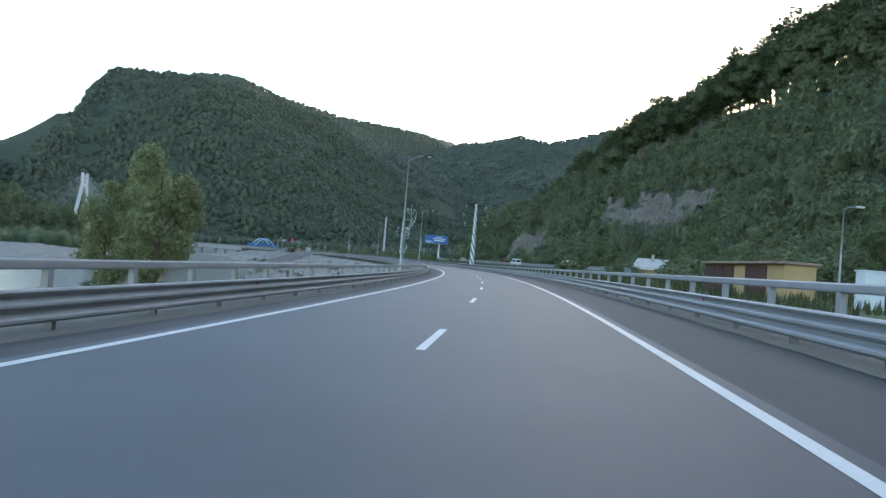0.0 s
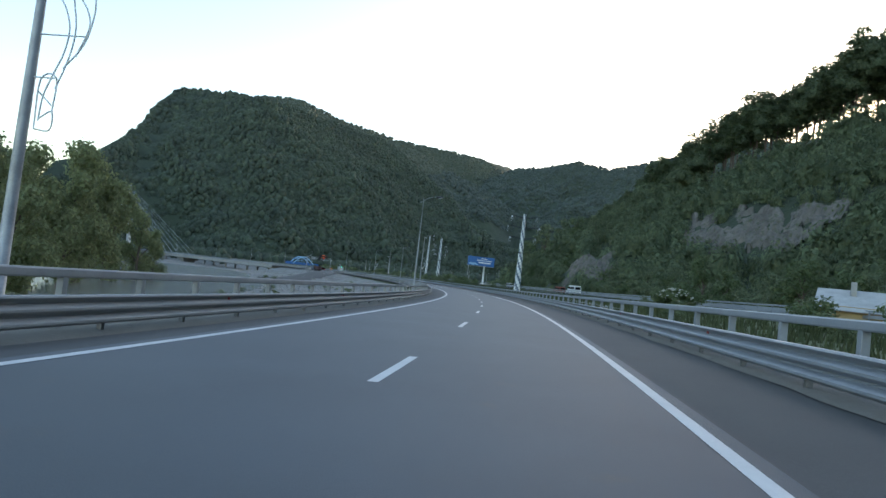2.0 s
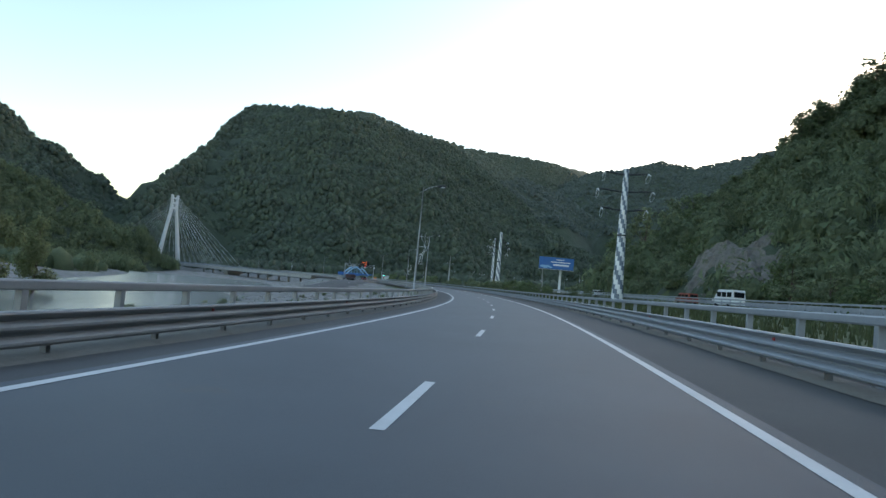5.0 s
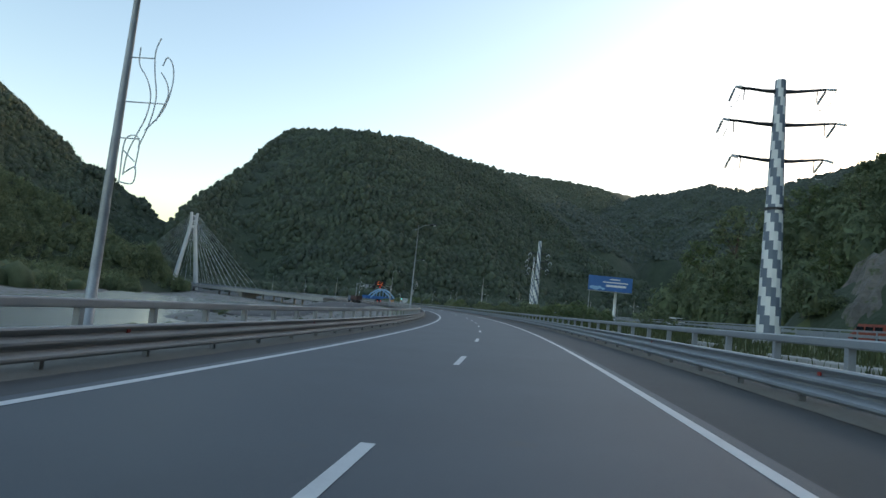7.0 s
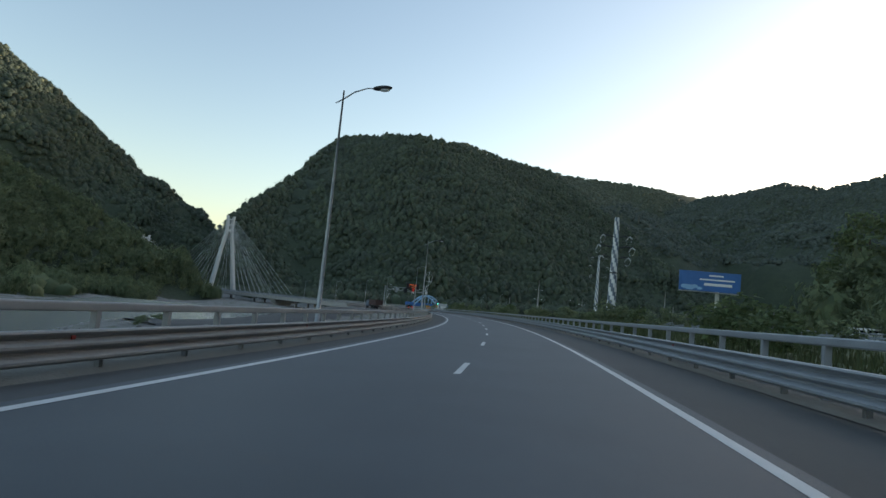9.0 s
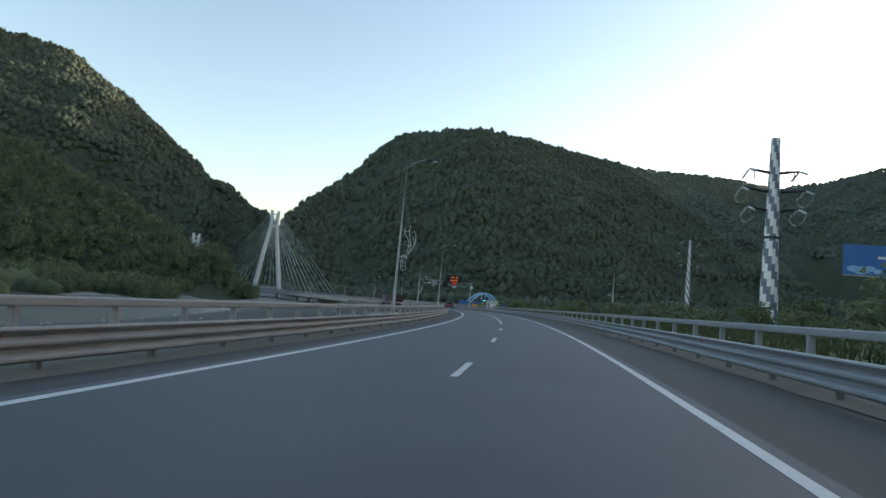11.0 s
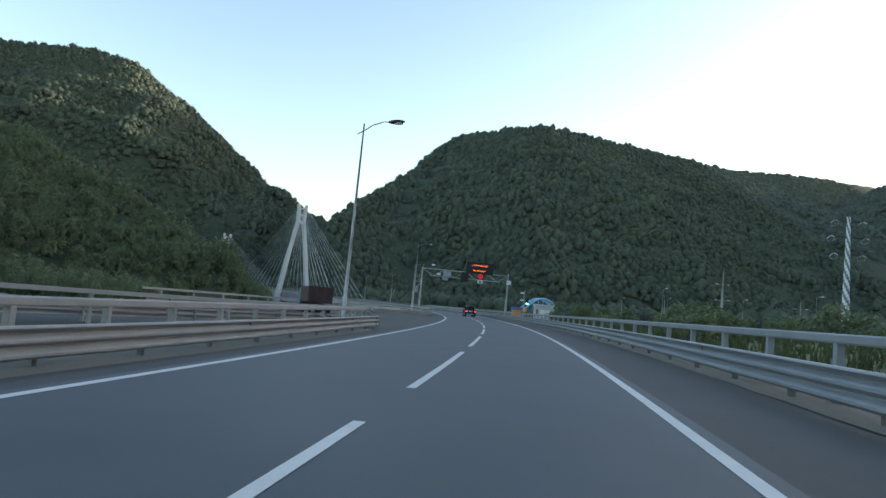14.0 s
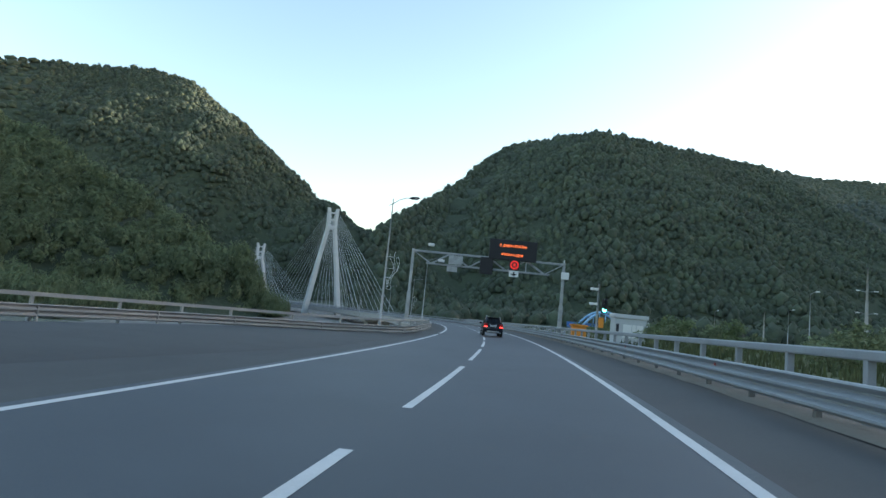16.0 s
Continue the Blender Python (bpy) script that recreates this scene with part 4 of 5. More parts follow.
                part("insulator", tube(bmesh.new(), [(side * w * 0.8, 0, h + 0.15), (side * w * 0.8, 0, h - 0.95)], 0.05, 5), M_DARK, arm)
    return mast


power_mast(-17.0, 226.5, 0.2, 23.6, 14, "blue-grey and white stepped-pattern steel power mast with three cross-arms")
power_mast(-66.3, 332.8, -0.4, 21.9, 30, "blue-grey and white stepped-pattern steel power mast with a tall bare top", arms=((0.83, 2.6), (0.735, 3.3), (0.64, 2.6)))
power_mast(-120.2, 523.4, 1.0, 34.5, 40, "distant blue-grey and white power mast with three cross-arms", width=1.15)


def concrete_post(x, y, z, height, turn, lamps, label):
    post = thing("utility_pole", pose(x, y, z, 0, 0, turn), label, "utility pole", "poles beyond the highway")
    part("shaft", tube(bmesh.new(), [(0, 0, -0.5), (0, 0, height)], [height * 0.022 + 0.12, 0.14], 8), M_CONCRETE, post, smooth=True)
    for k in range(lamps):
        h, side = height * (0.72 - 0.25 * (k // 2)), (1 if k % 2 else -1)
        part("arm", tube(bmesh.new(), [(0, 0, h), (side * 1.6, 0, h + 0.25)], 0.05, 5), M_POLE, post)
        part("lamp_head", box(bmesh.new(), side * 1.9 - 0.45, side * 1.9 + 0.45, -0.16, 0.16, h + 0.18, h + 0.38, 0.05), M_WHITE, post, "pale lamp head")
    return post


concrete_post(-156.3, 536.5, 0.5, 21.0, 30, 4, "tall grey concrete pole carrying floodlights")
concrete_post(-138, 560, 0.8, 13.0, 0, 2, "grey concrete pole with a pair of lamps")
concrete_post(-95, 575, 1.0, 22.0, 0, 0, "bare grey concrete pole at the wood's edge")
concrete_post(-60, 520, 1.5, 13.0, 0, 2, "grey concrete pole with a pair of lamps")
concrete_post(-40, 505, 1.5, 12.0, 20, 2, "grey concrete pole with a pair of lamps")
concrete_post(-200, 600, 0.5, 12.0, 0, 0, "bare grey concrete pole at the wood's edge")
concrete_post(30, 560, 2.0, 19.0, 0, 0, "bare grey concrete pole at the wood's edge")
concrete_post(-75, 470, 1.0, 9.0, 60, 1, "grey pole with a single lamp")


def small_lamp(x, y, z, height, turn, label="slim grey lamp post on the service road"):
    lamp = thing("street_lamp", pose(x, y, z, 0, 0, turn), label, "street lamp", "lamps on the service road")
    part("pole", tube(bmesh.new(), [(0, 0, -0.4), (0, 0, height)], [0.1, 0.05], 8), M_POLE, lamp, smooth=True)
    part("arm", tube(bmesh.new(), [(0, 0, height - 0.1), (0.5, 0, height + 0.15), (1.4, 0, height + 0.25)], 0.04, 5), M_POLE, lamp, smooth=True)
    part("lamp_head", box(bmesh.new(), 1.3, 2.0, -0.14, 0.14, height + 0.18, height + 0.34, 0.05), M_WHITE, lamp, "pale lamp head")


p = rp(47, 30); small_lamp(p.x, p.y, 1.2, 7.2, 20)
for x, y in ((-30, 420), (-60, 455), (-92, 488), (-118, 470), (-140, 500), (-168, 520), (-110, 545), (-195, 545), (-150, 470)):
    small_lamp(x, y, 0.6, 8.5, -40)

# ---- billboard ----
board = thing("billboard", pose(-54.4, 388.6, 0.6, 0, 0, 19), "large blue advertising billboard on one round column", "billboard")
part("panel", box(bmesh.new(), -7.7, 7.7, -0.25, 0.35, 11.2, 16.4, 0.05), M_BLUE, board, "blue printed panel with pale clouds")
part("catwalk", box(bmesh.new(), -7.8, 7.8, -1.0, 0.3, 10.85, 11.05, 0.03), M_POLE, board)
part("column", tube(bmesh.new(), [(2.1, 0.2, -1.0), (2.1, 0.2, 11.2)], 0.55, 14), M_WHITE, board, "white round steel column", True)
for x0, x1, z0, z1 in ((-0.2, 3.4, 15.2, 15.6), (-2.6, 6.2, 14.1, 14.5), (-1.4, 5.6, 12.7, 13.4)):
    part("text_bar", box(bmesh.new(), x0, x1, -0.262, -0.25, z0, z1), M_WHITE, board, "white bar of unreadable lettering")
for x, z, r in ((-6.2, 12.2, 0.8), (-5.0, 12.0, 1.0), (-3.8, 12.3, 0.7), (-2.5, 11.9, 0.55)):
    bm = bmesh.new()
    bmesh.ops.create_circle(bm, cap_ends=True, segments=14, radius=r)
    bmesh.ops.transform(bm, verts=bm.verts, matrix=Matrix.LocRotScale((x, -0.258, z), Euler((radians(90), 0, 0)), (1.3, 0.7, 1)))
    part("cloud", bm, M_LIGHTBLUE, board)

# ---- gantry ----
GANTRY_S = 456
gantry = thing("sign_gantry", road_pose(GANTRY_S, 0, -bank(0)), "grey steel truss gantry across the highway with message signs", "sign gantry")
X0, X1, ZT, ZB = -8.1, 8.1, 8.2, 6.95
for x in (X0, X1):
    part("post", box(bmesh.new(), x - 0.2, x + 0.2, -0.22, 0.22, -0.8, 3.8, 0.04), M_POLE, gantry)
    part("post", box(bmesh.new(), x - 0.14, x + 0.14, -0.16, 0.16, 3.8, ZT + 0.2, 0.03), M_POLE, gantry)
    part("foot", box(bmesh.new(), x - 0.45, x + 0.45, -0.45, 0.45, -0.9, 0.35, 0.05), M_CONCRETE, gantry, "concrete footing")
for y in (-0.4, 0.4):
    part("chord", box(bmesh.new(), X0, X1, y - 0.07, y + 0.07, ZT - 0.07, ZT + 0.07, 0.02), M_POLE, gantry)
    part("chord", box(bmesh.new(), X0 + 1.5, X1 - 1.5, y - 0.07, y + 0.07, ZB - 0.07, ZB + 0.07, 0.02), M_POLE, gantry)
    n = 8
    for k in range(n):
        a, b = X0 + (X1 - X0) * k / n, X0 + (X1 - X0) * (k + 1) / n
        part("brace", tube(bmesh.new(), [(a, y, ZT if k % 2 == 0 else ZB), (b, y, ZB if k % 2 == 0 else ZT)], 0.055, 6), M_POLE, gantry)
for k in (2, 4, 6):
    part("brace", tube(bmesh.new(), [(X0 + (X1 - X0) * k / 8, -0.4, ZB), (X0 + (X1 - X0) * k / 8, -0.4, ZT)], 0.05, 6), M_POLE, gantry)

M_LED = glow("orange_led", (1.0, 0.2, 0.04), 0.42)
M_RED = glow("red_led", (0.8, 0.03, 0.02), 0.12)


def words(text, size, m, material, parent, name="lettering"):
    """Raised lettering in the built-in font, as a mesh."""
    cu = bpy.data.curves.new(name, 'FONT')
    cu.body, cu.size, cu.align_x, cu.extrude = text, size, 'CENTER', 0.004
    tmp = bpy.data.objects.new(name, cu)
    scene.collection.objects.link(tmp)
    me = bpy.data.meshes.new_from_object(tmp.evaluated_get(bpy.context.evaluated_depsgraph_get()))
    bpy.data.objects.remove(tmp)
    me.materials.clear()
    me.materials.append(material)
    ob = sheet(name, me, parent)
    ob.matrix_local = m
    return ob


sign = part("message_sign", box(bmesh.new(), 0.0, 5.05, -0.75, -0.35, ZT - 0.15, ZT + 2.0, 0.04), M_BLACK, gantry, "black electronic message sign with orange letters")
words("С ДНЁМ ПОБЕДЫ", 0.33, pose(2.5, -0.77, ZT + 1.25, 90, 0, 0), M_LED, sign)
words("РОСАВТОДОР", 0.33, pose(2.5, -0.77, ZT + 0.3, 90, 0, 0), M_LED, sign)
part("lane_sign", box(bmesh.new(), -0.85, 0.55, -0.7, -0.4, ZB - 0.6, ZT - 0.05, 0.04), M_BLACK, gantry, "dark switched-off sign panel")
limit = part("speed_sign", box(bmesh.new(), 2.25, 3.35, -0.7, -0.45, ZB + 0.1, ZT - 0.05, 0.04), M_BLACK, gantry, "black sign with a red light ring")
bm = bmesh.new()
bmesh.ops.create_cone(bm, cap_ends=False, segments=28, radius1=0.45, radius2=0.45, depth=0.03)
inner = bmesh.ops.create_cone(bm, cap_ends=False, segments=28, radius1=0.32, radius2=0.32, depth=0.03)
bm.verts.ensure_lookup_table()
bmesh.ops.transform(bm, verts=bm.verts, matrix=Matrix.LocRotScale((2.8, -0.72, (ZB + ZT) / 2 + 0.02), Euler((radians(90), 0, 0)), None))
part("light_ring", bm, M_RED, limit)
bm = bmesh.new()
ring = [[bm.verts.new((2.8 + r * math.cos(a * math.pi / 14), -0.722, (ZB + ZT) / 2 + 0.02 + r * math.sin(a * math.pi / 14))) for a in range(28)] for r in (0.3, 0.46)]
for a in range(28):
    bm.faces.new((ring[0][a], ring[0][(a + 1) % 28], ring[1][(a + 1) % 28], ring[1][a]))
part("light_ring", bm, M_RED, limit)
part("digit_bar", box(bmesh.new(), 2.68, 2.92, -0.725, -0.718, (ZB + ZT) / 2 - 0.14, (ZB + ZT) / 2 + 0.18), M_RED, limit)
arrow = part("arrow_panel", box(bmesh.new(), 2.3, 3.3, -0.62, -0.56, ZB - 0.62, ZB + 0.02, 0.02), M_WHITE, gantry, "white panel with a black down arrow")
part("arrow", box(bmesh.new(), 2.72, 2.88, -0.63, -0.621, ZB - 0.35, ZB - 0.1), M_BLACK, arrow)
bm = bmesh.new()
bm.faces.new([bm.verts.new(q) for q in ((2.45, -0.628, ZB - 0.3), (3.15, -0.628, ZB - 0.3), (2.8, -0.628, ZB - 0.55))])
part("arrow", bm, M_BLACK, arrow)
part("sign_plate", box(bmesh.new(), -4.3, -3.2, -0.55, -0.5, ZB - 0.7, ZB - 0.15, 0.02), M_POLE, gantry, "small grey plate seen edge on")
part("sign_plate", box(bmesh.new(), -4.2, -2.7, -0.55, -0.5, ZB + 0.1, ZT - 0.2, 0.02), M_POLE, gantry)
for x, z in ((-6.6, ZT + 0.25), (-5.3, ZB - 0.05)):
    part("camera_unit", box(bmesh.new(), x - 0.35, x + 0.3, -0.9, -0.3, z, z + 0.28, 0.05, Matrix.Rotation(0.05, 4, 'Y')), M_WHITE, gantry, "white camera housing")
part("cabinet", box(bmesh.new(), X1 - 0.25, X1 + 0.55, -0.45, -0.15, ZB - 0.35, ZB + 0.4, 0.04), M_WHITE, gantry, "white equipment box")
part("aerial", tube(bmesh.new(), [(X1, 0, ZT), (X1, 0, ZT + 0.5)], 0.06, 6), M_WHITE, gantry)

# ---- traffic light, booth, orange cabinet ----
light = thing("traffic_light", road_pose(439, 8.5), "traffic light showing green on a pole with cameras", "traffic light")
part("pole", tube(bmesh.new(), [(0, 0, -0.6), (0, 0, 4.9)], 0.09, 8), M_POLE, light, smooth=True)
head = part("signal_head", box(bmesh.new(), 0.25, 0.65, -0.32, -0.08, 2.65, 3.75, 0.05), M_BLACK, light, "black signal housing")
for z, m in ((3.52, M_BLACK), (3.2, M_BLACK), (2.88, glow("green_lamp", (0.1, 1.0, 0.55), 7.0))):
    bm = bmesh.new()
    bmesh.ops.create_uvsphere(bm, u_segments=14, v_segments=8, radius=0.15)
    bmesh.ops.transform(bm, verts=bm.verts, matrix=Matrix.LocRotScale((0.45, -0.32, z), None, (1, 0.35, 1)))
    part("lens", bm, m, head, smooth=True)
    part("visor", tube(bmesh.new(), [(0.45, -0.33, z + 0.12), (0.45, -0.5, z + 0.1)], 0.1, 8), M_BLACK, head)
for z, side in ((4.35, -1), (3.2, -1)):
    part("camera_unit", box(bmesh.new(), -0.65, -0.05, -0.14, 0.1, z, z + 0.2, 0.04), M_WHITE, light, "small white camera")
part("sign_plate", box(bmesh.new(), 0.1, 0.5, -0.16, -0.12, 1.5, 2.3, 0.02), M_ORANGE, light, "yellow plate")

booth = thing("control_booth", road_pose(455, 15.0, 0.45), "grey and white metal control booth beside the highway", "booth")
part("body", box(bmesh.new(), -2.3, 2.3, -1.4, 1.4, -0.6, 3.3, 0.04), M_GREYWALL := mat("booth_wall", (0.5, 0.52, 0.54), 0.6, scale=0.6, fine=8, amount=0.15), booth)
part("roof", box(bmesh.new(), -2.5, 2.5, -1.6, 1.6, 3.3, 3.85, 0.05), M_GREYWALL, booth, "flat grey parapet roof")
for x0, x1 in ((-1.1, 0.1), (0.2, 0.75), (0.85, 1.8)):
    part("wall_panel", box(bmesh.new(), x0, x1, -1.44, -1.4, 0.5, 2.4, 0.01), M_WHITE, booth, "white panel")
part("window", box(bmesh.new(), -2.1, -1.7, -1.43, -1.39, 1.3, 2.4), M_BLACK, booth, "dark narrow window")
part("ladder", tube(bmesh.new(), [(2.45, -1.2, 0.4), (2.5, -1.2, 3.0), (2.75, -1.2, 2.4)], 0.04, 6), M_WHITE, booth)
part("platform", box(bmesh.new(), -2.6, 5.0, -1.8, 1.7, -3.6, -0.4, 0.04), M_CONCRETE, booth, "concrete platform")
booth.scale = (0.7, 0.7, 0.7)

cab = thing("orange_cabinet", road_pose(463, 11.5, -0.2), "orange metal equipment cabinet", "cabinet")
part("body", box(bmesh.new(), -0.8, 0.8, -0.6, 0.6, -0.5, 1.75, 0.04), M_ORANGE, cab)
part("roof", box(bmesh.new(), -0.95, 0.95, -0.75, 0.75, 1.75, 1.95, 0.04), M_ORANGE, cab)
part("door", box(bmesh.new(), -0.55, 0.55, -0.64, -0.6, 0.0, 1.6, 0.01), M_ORANGE, cab)

# ---- blue arched bridge beyond ----
arch = thing("arch_bridge", pose(-272, 610, -4.0, 0, 0, 48), "blue steel arch bridge with pale blue bows", "bridge")
part("deck", box(bmesh.new(), -15, 16, -5, 5, 3.2, 5.0, 0.1), M_BLUE, arch, "blue deck girder")
for y in (-5, 5):
    bow = [(-11 + 22 * k / 16, y, 5 + 7.5 * math.sin(math.pi * k / 16)) for k in range(17)]
    part("bow", tube(bmesh.new(), bow, 0.5, 8), M_LIGHTBLUE, arch, "pale blue steel bow", True)
    for k in range(2, 15, 2):
        part("hanger", tube(bmesh.new(), [bow[k], (bow[k][0], y, 5)], 0.14, 6), M_LIGHTBLUE, arch)
    part("side_panel", box(bmesh.new(), -15, 16, y - 0.15, y + 0.15, 5.0, 6.8, 0.05), M_BLUE, arch, "blue parapet panel")
for k in (4, 8, 12):
    x, z = bow[k][0], bow[k][2]
    part("cross_beam", tube(bmesh.new(), [(x, -5, z), (x, 5, z)], 0.3, 6), M_LIGHTBLUE, arch)
for x in (-13, -2, 10):
    part("pier", box(bmesh.new(), x - 1, x + 1, -4, 4, -8, 3.3, 0.1), M_CONCRETE, arch, "concrete pier")
# ---- the black car ahead ----
M_CARPAINT = mat("black_car_paint", (0.012, 0.013, 0.02), 0.18, 0.2, scale=2, fine=30)
M_GLASS = mat("dark_glass", (0.012, 0.015, 0.02), 0.06, scale=2, fine=20)
M_CHROME = mat("chrome", (0.75, 0.75, 0.76), 0.15, 1.0, scale=3, fine=30, amount=0.1)
M_RUBBER = mat("rubber", (0.02, 0.02, 0.02), 0.85, scale=5, fine=50)
M_RIM = mat("alloy", (0.5, 0.5, 0.52), 0.3, 0.9, scale=4, fine=30)
M_TAIL = glow("tail_light", (0.9, 0.03, 0.02), 1.8)
M_REDGLASS = mat("red_glass", (0.3, 0.012, 0.012), 0.15, scale=4, fine=30)


def hull(bm, sections):
    """A closed skin through rings of equal count."""
    rings = [[bm.verts.new(v) for v in ring] for ring in sections]
    n = len(rings[0])
    for r0, r1 in zip(rings, rings[1:]):
        for i in range(n):
            bm.faces.new((r0[i], r0[(i + 1) % n], r1[(i + 1) % n], r1[i]))
    bm.faces.new(list(reversed(rings[0])))
    bm.faces.new(rings[-1])
    bmesh.ops.recalc_face_normals(bm, faces=bm.faces)
    return bm


def ring_of(y, half, z0, z1, tuck=0.08, round_=0.12):
    """A car body's cross-section at y."""
    return [(-half + tuck, y, z0), (half - tuck, y, z0), (half, y, z0 + 0.18), (half, y, z1 - round_ * 1.6), (half - round_ * 0.5, y, z1 - round_ * 0.4), (half - round_ * 1.6, y, z1), (-half + round_ * 1.6, y, z1), (-half + round_ * 0.5, y, z1 - round_ * 0.4), (-half, y, z1 - round_ * 1.6), (-half, y, z0 + 0.18)]


def suv(m, label):
    car = thing("car", m, label, "car")
    bm = hull(bmesh.new(), [ring_of(0.05, 0.86, 0.5, 1.02), ring_of(0.2, 0.92, 0.42, 1.1), ring_of(0.9, 0.955, 0.34, 1.14), ring_of(2.4, 0.955, 0.32, 1.13), ring_of(3.5, 0.95, 0.33, 1.1), ring_of(4.4, 0.9, 0.36, 1.0), ring_of(4.75, 0.78, 0.45, 0.85)])
    part("body", bm, M_CARPAINT, car, "black painted body", True)
    bm = hull(bmesh.new(), [[(-0.8, 0.12, 1.05), (0.8, 0.12, 1.05), (0.62, 0.5, 1.72), (-0.62, 0.5, 1.72)], [(-0.86, 0.6, 1.08), (0.86, 0.6, 1.08), (0.66, 0.8, 1.79), (-0.66, 0.8, 1.79)], [(-0.86, 2.4, 1.08), (0.86, 2.4, 1.08), (0.67, 2.3, 1.82), (-0.67, 2.3, 1.82)], [(-0.82, 3.6, 1.06), (0.82, 3.6, 1.06), (0.63, 2.9, 1.74), (-0.63, 2.9, 1.74)]])
    bmesh.ops.bevel(bm, geom=list(bm.edges), offset=0.05, segments=2, affect='EDGES')
    part("cabin", bm, M_CARPAINT, car, "black roof and pillars", True)
    bm = bmesh.new()
    bm.faces.new([bm.verts.new(v) for v in ((-0.7, 0.155, 1.16), (0.7, 0.155, 1.16), (0.56, 0.42, 1.66), (-0.56, 0.42, 1.66))])
    bmesh.ops.solidify(bm, geom=list(bm.faces), thickness=0.02)
    bmesh.ops.translate(bm, verts=bm.verts, vec=(0, -0.035, 0))
    pane = part("rear_window", bm, M_GLASS, car, "dark tinted rear window")
    part("wiper", box(bmesh.new(), -0.05, 0.5, 0.1, 0.125, 1.2, 1.23), M_BLACK, pane)
    for side in (-1, 1):
        for a, b in ((0.75, 1.75), (1.85, 2.75)):
            bm = bmesh.new()
            bm.faces.new([bm.verts.new((side * x, y, z)) for x, y, z in ((0.862, a, 1.17), (0.862, b, 1.17), (0.7, b - 0.12, 1.7), (0.7, a + 0.05, 1.7))])
            bmesh.ops.solidify(bm, geom=list(bm.faces), thickness=0.015)
            part("side_window", bm, M_GLASS, car)
        lamp = part("tail_lamp", box(bmesh.new(), side * 0.72 - 0.17, side * 0.72 + 0.17, -0.005, 0.25, 0.86, 1.2, 0.04), M_REDGLASS, car, "red tail lamp cluster")
        part("lit_lens", box(bmesh.new(), side * 0.72 - 0.14, side * 0.72 + 0.14, -0.02, 0.02, 0.88, 0.97, 0.015), M_TAIL, lamp, "glowing red lens")
        part("roof_rail", tube(bmesh.new(), [(side * 0.62, 0.75, 1.8), (side * 0.62, 0.9, 1.88), (side * 0.62, 2.4, 1.9), (side * 0.62, 2.7, 1.82)], 0.025, 6), M_CHROME, car, smooth=True)
        mirror = part("mirror", box(bmesh.new(), side * 1.02 - 0.12, side * 1.02 + 0.12, 3.05, 3.2, 1.1, 1.28, 0.05), M_CARPAINT, car)
        part("exhaust", box(bmesh.new(), side * 0.62 - 0.1, side * 0.62 + 0.1, -0.06, 0.05, 0.36, 0.44, 0.02), M_CHROME, car)
        part("side_step", box(bmesh.new(), side * 0.96 - 0.1, side * 0.96 + 0.08, 1.2, 3.2, 0.34, 0.39, 0.02), M_CHROME, car)
        for y in (0.95, 3.85):
            bm = bmesh.new()
            bmesh.ops.create_cone(bm, cap_ends=True, segments=24, radius1=0.37, radius2=0.37, depth=0.26)
            bmesh.ops.bevel(bm, geom=list(bm.edges), offset=0.03, segments=2, affect='EDGES')
            bmesh.ops.transform(bm, verts=bm.verts, matrix=Matrix.LocRotScale((side * 0.82, y, 0.37), Euler((0, radians(90), 0)), None))
            tyre = part("tyre", bm, M_RUBBER, car, smooth=True)
            bm = bmesh.new()
            bmesh.ops.create_cone(bm, cap_ends=True, segments=20, radius1=0.25, radius2=0.23, depth=0.27)
            bmesh.ops.transform(bm, verts=bm.verts, matrix=Matrix.LocRotScale((side * 0.83, y, 0.37), Euler((0, radians(90), 0)), None))
            part("rim", bm, M_RIM, tyre)
    part("bumper", box(bmesh.new(), -0.9, 0.9, -0.08, 0.25, 0.45, 0.78, 0.07), M_CARPAINT, car, "black rear bumper")
    part("skid_plate", box(bmesh.new(), -0.55, 0.55, -0.1, 0.0, 0.42, 0.55, 0.03), M_POLE, car, "grey bumper insert")
    part("chrome_trim", box(bmesh.new(), -0.42, 0.42, 0.0, 0.06, 1.08, 1.13, 0.015), M_CHROME, car)
    plate = part("number_plate", box(bmesh.new(), -0.28, 0.28, -0.01, 0.04, 0.93, 1.05, 0.008), M_WHITE, car, "white number plate")
    part("plate_bar", box(bmesh.new(), -0.22, 0.2, -0.014, -0.009, 0.965, 1.015), M_DARK, plate)
    part("spoiler", box(bmesh.new(), -0.6, 0.6, 0.3, 0.7, 1.74, 1.79, 0.02), M_CARPAINT, car)
    return car


suv(road_pose(447.5, 0.85, 0.0, 2), "black off-road estate car with lit red tail lamps")

# ---- the service road on the right ----
def side_d(s):
    return float(np.interp(s, [p[0] for p in PARALLEL], [p[1] for p in PARALLEL]))


def on_side(s, off=0.0, z=0.0):
    p = rp(s, side_d(s) + off)
    return Vector((p.x, p.y, float(land(np.array([p.x]), np.array([p.y]))[0]) + z))


